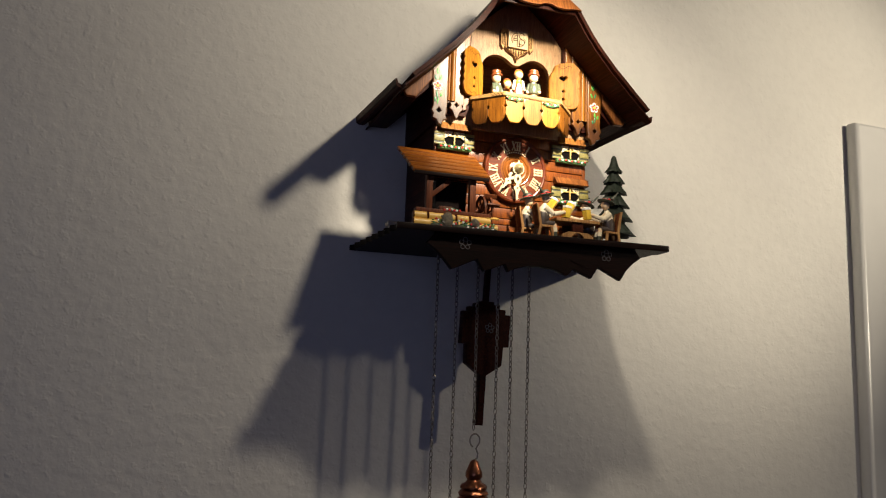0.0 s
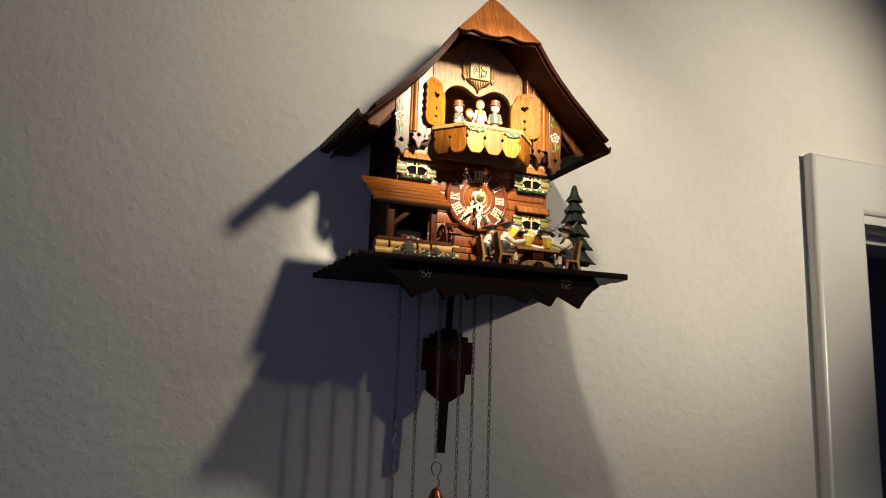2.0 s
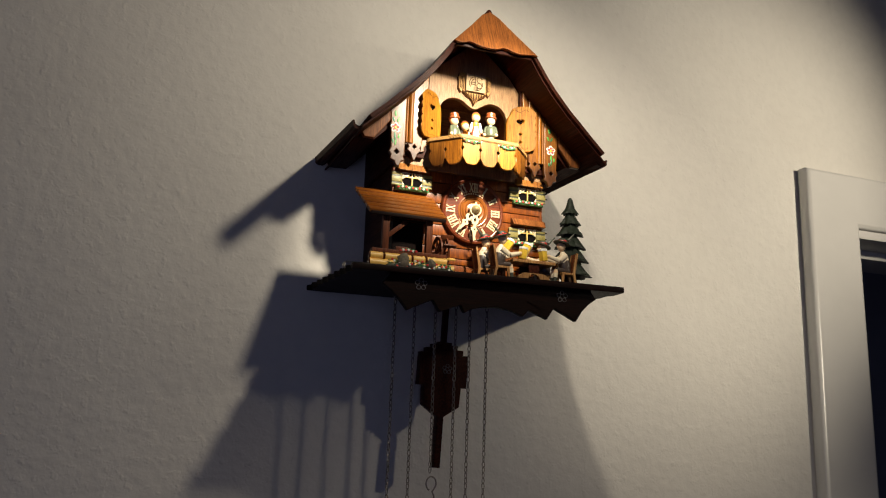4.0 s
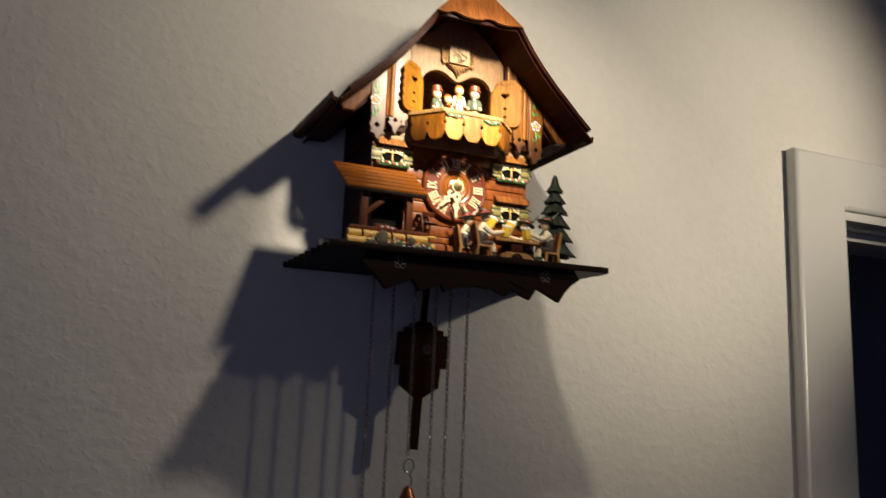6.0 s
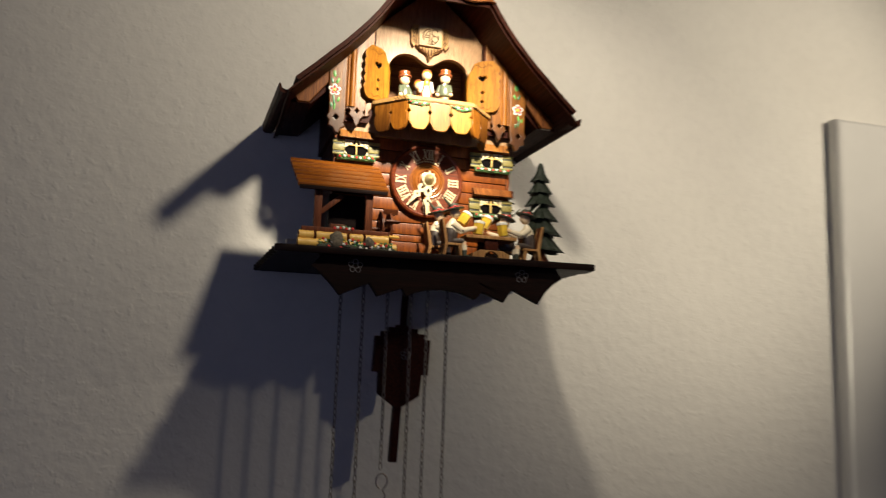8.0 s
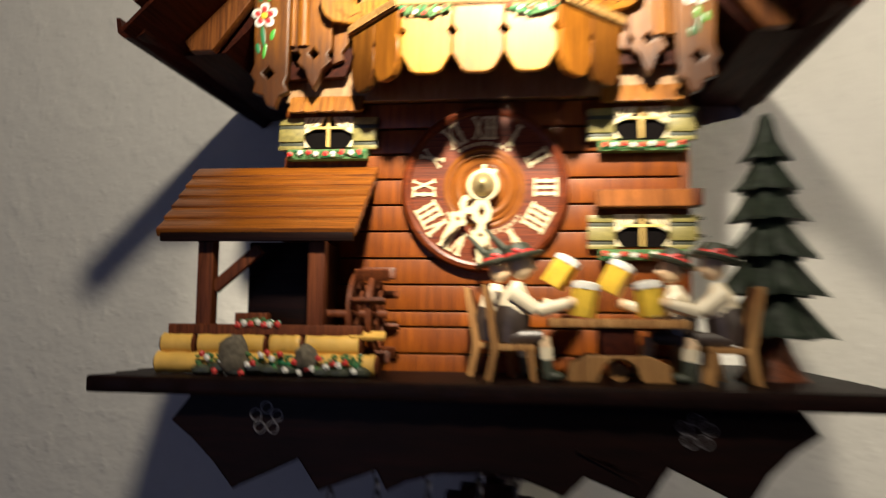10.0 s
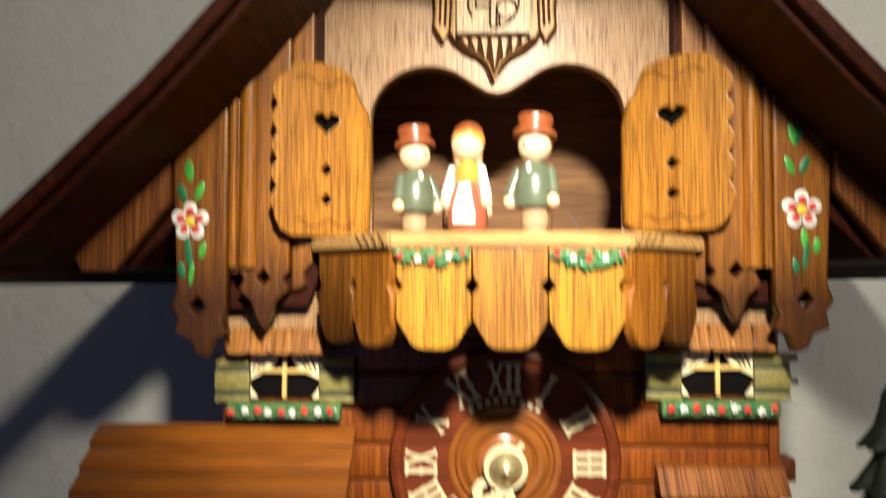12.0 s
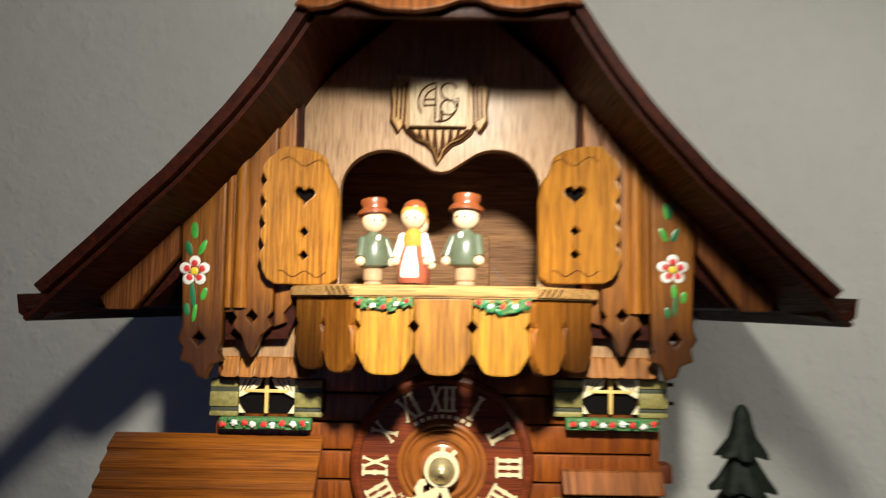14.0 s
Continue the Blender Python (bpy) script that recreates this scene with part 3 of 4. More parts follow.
# balcony
section(0.84, 6.5, 1.01, 1.5)
bm = bm_new()
f0 = [bm.verts.new((x, y, 70.8)) for x, y in [(-64, -6), (-64, -19), (-35, -57.5), (35, -57.5), (64, -19), (64, -6)]]
f1 = [bm.verts.new((v.co.x, v.co.y, 66)) for v in f0]
bm.faces.new(f0)
bm.faces.new(f1)
for i in range(6):
    bm.faces.new((f0[i], f0[(i + 1) % 6], f1[(i + 1) % 6], f1[i]))
bmesh.ops.bevel(bm, geom=bm.edges[:], offset=0.7, segments=2, affect="EDGES")
balcony = part("balcony_rail", bm, RAILWOOD, clock, "wooden balcony rail with carved twist ends")
for s in (-1, 1):
    for k in range(4):
        t = 0.05 + k * 0.09
        bm = bm_new()
        tube(bm, (s * (35 + 29 * t), -57.5 + 38.5 * t, 67.0), (s * (35 + 29 * (t + 0.07)), -57.5 + 38.5 * (t + 0.07), 70.1), 0.3, seg=6)
        part("twist_groove", bm, SCORCH, balcony)


def balcony_plank(p, q, notch0=True, notch1=True, drop=0.0):
    """One hanging plank of the balcony front between two plan points."""
    p, q = Vector(p), Vector(q)
    w = (q - p).length
    g = 0.12
    lo, hi = 36.5 - drop, 66
    o = [(g, hi), (g, 57.5)] + ([(g + 1.9, 55)] if notch0 else []) + [(g, 52.5), (g, 45), (w * 0.19, lo + 1.6), (w * 0.27, lo + 0.5), (w * 0.37, lo), (w * 0.63, lo), (w * 0.73, lo + 0.5), (w * 0.81, lo + 1.6), (w - g, 45), (w - g, 52.5)]
    o += ([(w - g - 1.9, 55)] if notch1 else []) + [(w - g, 57.5), (w - g, hi)]
    b = plate([o], -2, 2, 0.7)
    u = (q - p).normalized()
    nrm = Vector((u.y, -u.x))
    for v in b.verts:
        c = p + u * v.co.x - nrm * v.co.y
        v.co = Vector((c.x, c.y, v.co.z))
    return b


runs = [((-60, -18), (-46.5, -36)), ((-46.5, -36), (-33, -54)), ((-33, -54), (-11, -54)), ((-11, -54), (11, -54)), ((11, -54), (33, -54)), ((33, -54), (46.5, -36)), ((46.5, -36), (60, -18))]
for i, (p, q) in enumerate(runs):
    part("balcony_plank", balcony_plank(p, q), (BROWNOAK, OAK, GOLDOAK, PLANKOAK, GOLDOAK, OAK, BROWNOAK)[i], balcony)
bm = bm_new()
f0 = [bm.verts.new((x, y, 66.0)) for x, y in [(-58, -5), (-57, -17), (-31, -51), (31, -51), (57, -17), (58, -5)]]
f1 = [bm.verts.new((v.co.x, v.co.y, 62)) for v in f0]
bm.faces.new(f0)
bm.faces.new(f1)
for i in range(6):
    bm.faces.new((f0[i], f0[(i + 1) % 6], f1[(i + 1) % 6], f1[i]))
part("balcony_floor", bm, WALNUT, balcony, "dark balcony floor board")


def blossoms(bm, cx, cy, cz, w, h, d, n, rnd, big=1.0, arc=0.0, jit=0.35):
    """Moss cushion with little red and white blossoms: mats moss, red, white, dark leaf."""
    for i in range(int(n * 7)):
        u = rnd.uniform(-1, 1)
        z = cz + rnd.uniform(-0.8, 0.8) * h - arc * (1 - u * u)
        ball(bm, (cx + u * w, cy + rnd.uniform(-0.3, 0.5) * d, z), (rnd.uniform(0.8, 1.7) * big, 0.9 * big, rnd.uniform(0.6, 1.1) * big), 3 if rnd.random() < 0.35 else 0, 6, 4)
    for i in range(n):
        u = -0.92 + 1.84 * i / (n - 1)
        c = Vector((cx + u * w + rnd.uniform(-0.5, 0.5), cy - d * 0.8, cz + rnd.uniform(-jit, jit) * h - arc * (1 - u * u)))
        for k in range(5):
            a = 1.256 * k + rnd.random()
            ball(bm, c + Vector((0.75 * math.cos(a), 0.1, 0.75 * math.sin(a))) * big, (0.75 * big, 0.6 * big, 0.75 * big), 1 + i % 2, 6, 4)
        ball(bm, c, 0.9 * big, 1 + i % 2, 6, 4)


for i, cx in enumerate((-22.5, 22.5)):
    bm = bm_new()
    blossoms(bm, cx, -57.4, 64.8, 9.6, 1.5, 1.2, 5, random.Random(5 + i), 0.78, 2.0)
    rnd = random.Random(50 + i)
    for k in range(34):
        u = rnd.uniform(-1, 1)
        z = 65.4 - rnd.uniform(0.4, 4.6) * (1 - 0.7 * u * u)
        ball(bm, (cx + u * 10.2, -57.6 - rnd.uniform(0, 0.8), z), (1.9, 0.45, 0.7), 3 if rnd.random() < 0.25 else 0, 8, 4, Matrix.Rotation(rnd.uniform(0, 3.1), 3, "Y"))
    part("flower_garland", bm, [MOSS, RED, WHITE, DEEPLEAF], balcony, "green garland with red and white blossoms")

# windows of the house front
section()


def house_window(cx, cz, flat_awning):
    frame_bm = bm_new()
    # dark pane
    box(frame_bm, cx - 12, cx + 12, -0.4, 0.4, cz - 7, cz + 8)
    pane = part("window", frame_bm, BLACK, clock, "small house window with curtains and olive shutters")
    c1 = [(cx - 12, cz + 8), (cx - 2, cz + 8), (cx - 3.5, cz + 4.5), (cx - 7.5, cz + 1.8), (cx - 12, cz - 0.5)]
    for s in (-1, 1):
        o = c1 if s < 0 else [(2 * cx - x, z) for x, z in c1][::-1]
        cur = part("curtain", plate([o], -2.4, -0.6, 0.3), CREAM, pane, "cream carved curtain")
        b = bm_new()
        for k in range(3):
            bar(b, (cx + s * (4.5 + k * 2.3), cz + 7.4), (cx + s * (8.0 + k * 1.6), cz + 3.4 - k * 0.5), 0.45, -2.7, -2.3)
        part("curtain_fold", b, SCORCH, pane)
        o = [(cx + s * 12, cz - 7), (cx + s * 9.4, cz - 7), (cx + s * 12, cz - 3.2)]
        part("corner_piece", plate([o if s > 0 else o[::-1]], -2.4, -0.6, 0.2), CREAM, pane)
    b = bm_new()
    box(b, cx - 0.75, cx + 0.75, -2.8, -0.7, cz - 7, cz + 8, 0.2)
    part("mullion", b, MULLION, pane, "pale wooden mullion")
    b = bm_new()
    box(b, cx - 9.5, cx + 9.5, -2.6, -0.8, cz + 1.9, cz + 3.2, 0.2)
    part("transom", b, MULLION, pane, "pale wooden transom")
    for s in (-1, 1):
        x0, x1 = (cx + s * 12.2, cx + s * 24.6)
        b = bm_new()
        lo, hi = min(x0, x1), max(x0, x1)
        box(b, lo, hi, -3.2, 0.2, cz - 4.4, cz + 2.2, 0.9)
        shut = part("shutter", b, OLIVE, pane, "olive green louvred shutter")
        b = bm_new()
        box(b, lo, hi, -3.0, 0.2, cz + 4.0, cz + 7.6, 0.9)
        box(b, lo, hi, -3.0, 0.2, cz - 8.4, cz - 6.2, 0.7)
        part("shutter_slat", b, OLIVE, pane)
        b = bm_new()
        box(b, lo + 0.2, hi - 0.2, -2.2, 0.1, cz + 2.0, cz + 4.2, 0.3)
        box(b, lo + 0.2, hi - 0.2, -2.2, 0.1, cz - 6.4, cz - 4.2, 0.3)
        part("shutter_slot", b, DARKOLIVE, pane, "dark recessed louvre")
        if s > 0 and cx > 0:
            for dz in (6, -2):
                b = bm_new()
                tube(b, (hi - 0.4, -1.4, cz + dz), (hi + 2.6, -1.4, cz + dz), 0.8, seg=8)
                part("shutter_pin", b, BLACK, pane)
    # little roof
    if flat_awning:
        b = bm_new()
        box(b, cx - 21, cx + 22, -9, 1.0, cz + 10.5, cz + 19.5, 0.6)
        for v in b.verts:
            if v.co.z > cz + 15:
                v.co.y = max(v.co.y, -3.0)
        part("window_roof", b, HIPWOOD, pane, "brown wooden window roof")
    else:
        n = 5
        for k in range(n):
            xa, xb = cx - 21 + 36 * k / n + 3, cx - 21 + 36 * (k + 1) / n + 2.7
            o = [(xa, cz + 17.5), (xa - 0.8, cz + 9.6), (xa + 1, cz + 8.8), (xb - 1, cz + 8.8), (xb + 0.2, cz + 9.6), (xb, cz + 17.5)]
            b = plate([o], -8.5, -5, 0.6)
            for v in b.verts:
                v.co.y -= (cz + 17.5 - v.co.z) * 0.45 - 3.0
            part("window_shingle", b, SHINGLEWOOD, pane)
    b = bm_new()
    box(b, cx - 19.5, cx + 20, -5.5, 0.2, cz - 13.6, cz - 8.6, 0.5, 0)
    blossoms(b, cx, -6.0, cz - 11, 18.5, 2.0, 1.2, 9, random.Random(int(cx + cz)), 1.0)
    part("flower_box", b, [MOSS, RED, WHITE, DEEPLEAF], pane, "green flower box with red and white blossoms")


house_window(-75, 29, False)
house_window(74, 31, False)
house_window(74, -19.5, True)
bm = bm_new()
box(bm, 96, 102.5, 4, 14, -6.5, 1.5, 0.8)
part("side_knob", bm, REDWOOD, clock, "small wooden knob on the case side")

# dial
DX, DZ = 1.5, 1.0
bm = bm_new()
lathe(bm, (DX, 0.5, DZ), [(39.8, 0), (39.8, -3.0), (38.8, -5.4), (37.0, -6.2), (35.6, -5.6), (35.0, -4.6)], "y", 72)
dial = part("dial", bm, DIALWOOD, clock, "turned dark brown wooden dial")
bm = bm_new()
lathe(bm, (DX, 0.5, DZ), [(35.2, -3.0), (35.2, -4.4), (20, -4.2), (2, -4.2)], "y", 72)
part("dial_face", bm, DIALWOOD, dial, "smooth red-brown dial face")
bm = bm_new()
prof = []
for r, h in ((19.6, 4.0), (19.2, 4.9), (18.2, 5.3), (17.3, 5.0), (16.9, 4.4), (16.5, 5.4), (15.8, 5.8), (15.2, 5.4), (14.9, 4.6), (14.4, 5.2), (12.8, 6.3), (11.4, 6.0), (10.6, 5.0), (10.1, 4.7), (9.6, 6.0), (8.6, 6.6), (2, 6.4)):
    prof.append((r, -h))
lathe(bm, (DX, 0.5, DZ), prof, "y", 64)
part("turned_ring", bm, RINGWOOD, dial, "golden brown turned rings")


def stroke(bm, a, b, w, y0, y1):
    bar(bm, a, b, w, y0, y1)
    d = (Vector(b) - Vector(a)).normalized()
    for e in (Vector(a), Vector(b)):
        n = Vector((-d.y, d.x))
        bar(bm, e + n * w * 0.95, e - n * w * 0.95, w * 0.75, y0, y1 - 0.05)
    mid = (Vector(a) + Vector(b)) / 2
    n = Vector((-d.y, d.x))
    bar(bm, mid + n * w * 0.75, mid - n * w * 0.75, w * 0.8, y0, y1 - 0.08)


def numeral(text, hour):
    wid = {"I": 3.0, "V": 5.6, "X": 5.8}
    total = sum(wid[c] for c in text)
    x = -total / 2
    b = bm_new()
    h = 5.0
    for c in text:
        w = wid[c]
        m = x + w / 2
        if c == "I":
            stroke(b, (m, -h), (m, h), 1.5, -4.0, -5.2)
        elif c == "V":
            stroke(b, (m - 1.7, h), (m, -h), 1.45, -4.0, -5.2)
            stroke(b, (m + 1.7, h), (m, -h), 0.9, -4.0, -5.1)
        else:
            stroke(b, (m - 1.9, h), (m + 1.9, -h), 1.2, -4.0, -5.2)
            stroke(b, (m + 1.9, h), (m - 1.9, -h), 0.9, -4.0, -5.1)
        x += w
    a = radians(90 - 30 * hour)
    rot = Matrix.Rotation(a - math.pi / 2, 2)
    for v in b.verts:
        p = rot @ Vector((v.co.x, v.co.z + 28.6))
        v.co = Vector((DX + p.x, v.co.y + 0.5, DZ + p.y))
    return b


for k, t in enumerate(("I", "II", "III", "IIII", "V", "VI", "VII", "VIII", "IX", "X", "XI", "XII")):
    part("numeral", numeral(t, k + 1), BONE, dial, "cream Roman numeral")


def letter(ch, r, deg, size, flip):
    cu = bpy.data.curves.new("letter", "FONT")
    cu.body, cu.size, cu.extrude = ch, size, 0.12
    cu.align_x = "CENTER"
    ob = bpy.data.objects.new("letter", cu)
    me = ob.to_mesh()
    tmp = bmesh.new()
    tmp.from_mesh(me)
    ob.to_mesh_clear()
    bpy.data.objects.remove(ob)
    bpy.data.curves.remove(cu)
    a = radians(deg)
    rot = Matrix.Rotation(a + (math.pi / 2 if flip else -math.pi / 2), 2)
    for v in tmp.verts:
        p = rot @ Vector((v.co.x, v.co.y + (-r - size * 0.35 if flip else r - size * 0.35)))
        v.co = Vector((DX + p.x, -4.0 - v.co.z, DZ + p.y))
    return tmp


for k, ch in enumerate("MADE IN GERMANY"):
    if ch != " ":
        part("letter", letter(ch, 21.3, 216 + k * 7.4, 3.3, True), BONE, dial)
bm = bm_new()
for k in range(9):
    a = radians(122 - 8 * k)
    p = Vector((DX + 21.2 * math.cos(a), DZ + 21.2 * math.sin(a)))
    t = Vector((-math.sin(a), math.cos(a)))
    bar(bm, p + t * 0.9, p - t * 0.9, 1.6, -3.6, -4.6)
part("maker_mark", bm, BONE, dial, "plain cream bars of a maker's mark")


# hands
def hand(deg, length, y):
    k = length / 36.0
    o = [(-2.4, 6.5), (-4.6, 11), (-4.2, 15.5), (-1.6, 17.5), (-2.2, 20), (-4.2, 21), (-4.4, 23.5), (-2.6, 25), (-1.9, 28), (-0.7, 36)]
    o = [(x, z * k if z > 6.5 else z) for x, z in o]
    o = o + [(-x, z) for x, z in o[::-1]]
    holes = [diamond(0, 11.8 * k, 1.6, 3.2 * k), ring_pts(0, 22.4 * k, 1.1, 10)]
    b = plate([o[::-1]] + holes, y - 0.7, y + 0.7, 0.2)
    plate([ring_pts(0, 0, 7.4, 24)], y - 0.7, y + 0.7, 0.2, 0, b)
    box(b, -0.9, 0.9, y - 0.6, y + 0.6, -9.6, -5)
    rot = Matrix.Rotation(radians(-deg), 2)
    for v in b.verts:
        p = rot @ Vector((v.co.x, v.co.z))
        v.co = Vector((DX + p.x, v.co.y, DZ + p.y))
    return b


part("hour_hand", hand(217.5, 31, -9.2), BONE, dial, "pierced cream hour hand")
part("minute_hand", hand(182.5, 37.5, -11.6), BONE, dial, "pierced cream minute hand")
bm = bm_new()
lathe(bm, (DX, -6, DZ), [(5.6, 0), (5.6, -7.2), (4.9, -8.2), (2.2, -11.2), (1.3, -11.6), (1.0, -13.0), (0.4, -13.4)], "y", 28)
part("hand_nut", bm, BRASS, dial, "brass hand nut")

# ---------------------------------------------------------------- roof of the clock
section(1.0, 2.5, 1.01)
ROOF = [(0, 231), (25, 205), (52, 179), (59.5, 166.5), (68.5, 153), (78.5, 140), (89.5, 127.5), (99.5, 116.5), (110.5, 106), (126, 90.5), (144, 73.5)]


def roof_front(z, base):
    return base + max(0.0, z - 177.5) * 0.40


def roof_side(s, drop0, drop1, front, back, line=ROOF):
    """One curved roof half as a solid sheet between two depths under the top line."""
    b = bm_new()
    rows = []
    n = len(line)
    for i, (x, z) in enumerate(line):
        a, c = Vector(line[max(0, i - 1)]), Vector(line[min(n - 1, i + 1)])
        d = (c - a).normalized()
        nn = Vector((d.y, -d.x))
        if nn.y > 0:
            nn = -nn
        p0, p1 = Vector((x, z)) + nn * drop0, Vector((x, z)) + nn * drop1
        if i == 0:
            p0, p1 = Vector((0, z - drop0 * 1.4)), Vector((0, z - drop1 * 1.4))
        yf = roof_front(z, front)
        rows.append([b.verts.new((s * p.x - 1, y, p.y + (1.2 * s))) for p, y in ((p0, yf), (p0, back), (p1, back), (p1, yf))])
    for r, q in zip(rows, rows[1:]):
        for k in range(4):
            b.faces.new((r[k], r[(k + 1) % 4], q[(k + 1) % 4], q[k]))
    b.faces.new(rows[0])
    b.faces.new(rows[-1][::-1])
    return b


for s in (-1, 1):
    roof = part("roof_side", roof_side(s, 0, 4.2, -64, 115), WALNUT, clock, "curved dark brown roof half")
    part("roof_lining", roof_side(s, 4.3, 6.0, -59, 114.5, ROOF + [(153, 64.5)]), WALNUT, roof, "dark inner lining of the roof")
hip = [(-53, 176)] + [(-46, 174.5), (-40, 175.5), (-34, 178.5), (-28, 177), (-20, 174.5), (-8, 174), (0, 175.5), (7, 178.5), (13, 179), (20, 176), (30, 175), (40, 177), (46, 178)] + [(52, 177.5), (26, 207), (10, 226), (0, 233), (-11, 226), (-27, 206)]
bm = plate([hip], -2.2, 2.2, 0.6)
for v in bm.verts:
    v.co.y += -65.5 + (v.co.z - 177.5) * 0.40
    v.co.x -= 1
part("roof_hip", bm, HIPWOOD, clock, "reddish wooden half-hip with a scalloped edge")
bm = bm_new()
box(bm, -48, 46, -61.5, -58.5, 174, 183, 0.4)
part("hip_valance", bm, WALNUT, clock, "straight dark board behind the hip edge")
bm = bm_new()
tube(bm, (-1, -43, 234), (-1, 114, 234), 3.2, seg=10)
part("roof_ridge", bm, WALNUT, clock)

section(0.88, 6.0, 1.012)
for s in (-1, 1):
    ux = lambda x: -1.5 + s * x
    sec = [(157, 67), (155.4, 67), (154, 62.5), (150, 61), (146, 62), (144.6, 66), (143, 66), (143.4, 60), (147, 57.6), (153, 57.6), (156, 60)]
    bm = bm_new()
    za = 1.5 * s
    a = [bm.verts.new((ux(x), -56, z + za)) for x, z in sec]
    b = [bm.verts.new((ux(x + 5), 114.8, z + za + 5.5)) for x, z in sec]
    bm.faces.new(a)
    bm.faces.new(b)
    for i in range(len(sec)):
        k = (i + 1) % len(sec)
        bm.faces.new((a[i], a[k], b[k], b[i]))
    bmesh.ops.triangulate(bm, faces=[f for f in bm.faces if len(f.verts) > 4])
    part("gutter", bm, WALNUT, clock, "dark wooden gutter along the eaves")
    br = [(107, 99), (107, 85), (125, 61.5), (136, 61.5), (139.5, 68)]
    bm = plate([[(ux(x), z + za) for x, z in (br if s > 0 else br[::-1])]], -23, -15.5, 0.7)
    part("eave_brace", bm, DIMBRACE, clock, "oak brace under the eaves")
    bx = [(98, 112), (98, 86), (122, 62), (144, 61), (146, 67)]
    bm = plate([[(ux(x), z + za + 1) for x, z in (bx if s > 0 else bx[::-1])]], -13, 114.6, 0.4)
    part("boxed_eave", bm, WALNUT, clock, "dark boxed underside of the eaves")
    # side of the upper house
    bm = bm_new()
    box(bm, ux(93), ux(97), -6, 115, 40, 118)
    part("upper_side", bm, WALNUT, clock)

# ---------------------------------------------------------------- base of the clock
section(0.9, 3.0, 1.05, 1.5)
out = []
for i in range(61):
    s = i / 60
    out.append((-150 + 300 * s, -72 - 15 * s - 1.1 * abs(math.sin(math.pi * s * 17))))
out += [(153, -60)]
for i in range(1, 25):
    s = i / 24
    out.append((151 + 6 * s - 2.5 * abs(math.sin(math.pi * s * 7)), -60 + 174.5 * s))
for i in range(33):
    s = i / 32
    out.append((-158 + 8 * s + 4.0 * abs(math.sin(math.pi * s * 8)), 114.5 - 183 * s))
bm = plate([out], -3.4, 3.4, 0.8)
for v in bm.verts:
    v.co = Vector((v.co.x, v.co.z, -91.6 - v.co.y))
base = part("base_plate", bm, DARKWALNUT, clock, "dark wooden base plate with a wavy edge")


def skirt_y(x):
    return -68 - 0.043 * x


sk = [(-108, -94), (-117, -106)] + [(-108, -113), (-99, -122), (-91, -132), (-65, -119.5), (-57, -131.5), (-35, -122.5), (-31, -130.5), (-24, -126.5), (-12, -123), (5, -122), (20, -124), (34, -129.5), (41, -122), (62, -130.5), (70, -117.5), (96, -130.5), (103, -119), (111, -110.5), (120, -104), (113, -94)]
bm = plate([sk[::-1]], -4, 4, 0.8)
for v in bm.verts:
    v.co.y += skirt_y(v.co.x)
skirt = part("base_skirt", bm, DARKWALNUT, clock, "dark carved skirt board with zigzag foot")
bm = bm_new()
for k in range(3):
    bar(bm, (38 + k * 4, -112 - k * 2), (60 + k * 3, -124 + k * 2), 0.9, skirt_y(50) - 4.6, skirt_y(50) - 3.7)
part("carved_groove", bm, DARKWALNUT, skirt)
for cx in (-78, 79):
    b = bm_new()
    for k in range(5):
        a = radians(90 + 72 * k)
        rp = ring_pts(cx + 4.3 * math.cos(a), -104 + 4.3 * math.sin(a), 2.2, 12)
        for p, q in zip(rp, rp[1:] + rp[:1]):
            bar(b, p, q, 0.45, skirt_y(cx) - 4.6, skirt_y(cx) - 3.8)
    part("incised_flower", b, SILVERLINE, skirt, "pale incised five-petal flower")
# log ends stacked beside the house
logs = thing("log_stack", (-124, 50, -85), "small stack of pale log ends on the base", "log stack", "")
for yy, zz in [(38 + 8 * i + 4 * row, -84 + 6.8 * row) for row in range(3) for i in range(4 - row)]:
    bm = bm_new()
    lathe(bm, (0, yy, zz), [(3.2, -131), (3.9, -130), (3.9, -107), (3.2, -106)], "x", 14)
    part("log", bm, LOGEND, logs)

# ---------------------------------------------------------------- mill shed
shed = thing("mill_shed", (-90, -40, -88), "brown wooden mill shed with a plank roof", "shed")
for k in range(6):
    t0, t1 = k / 6, (k + 1) / 6
    b = bm_new()
    L = math.hypot(56, 37)
    box(b, -136 + t0 * 5, -49 + 1.0 * t0, -L * (t1 - t0) / 2 + 0.1, L * (t1 - t0) / 2 - 0.1, -2, 2, 0.7)
    rot = Matrix.Rotation(math.atan2(37, 56) - 0.07, 3, "X")
    tm = (t0 + t1) / 2
    for v in b.verts:
        c = rot @ Vector((0, v.co.y, v.co.z))
        v.co = Vector((v.co.x, 1 - 56 * tm + c.y, 8.5 - 37 * tm + c.z))
    part("roof_board", b, AWNWOOD, shed, "reddish brown roof board" if k == 0 else "")
# eave board in dark walnut: the shadow on its downward face is in the colour
bm = bm_new()
box(bm, -130, -49, -55.5, -52.5, -31.8, -28, 0.5)
part("eave_board", bm, DARKWALNUT, shed)
for x in (-112, -65):
    bm = bm_new()
    box(bm, x - 3.4, x + 3.4, -50, -43, -68, -28, 0.6)
    part("post", bm, REDWOOD, shed)
x = -112
bm = bm_new()
box(bm, -13, 13, -2, 2, -2.4, 2.4, 0.4, 0, None)
rot = Matrix.Rotation(radians(-42), 3, "Y")
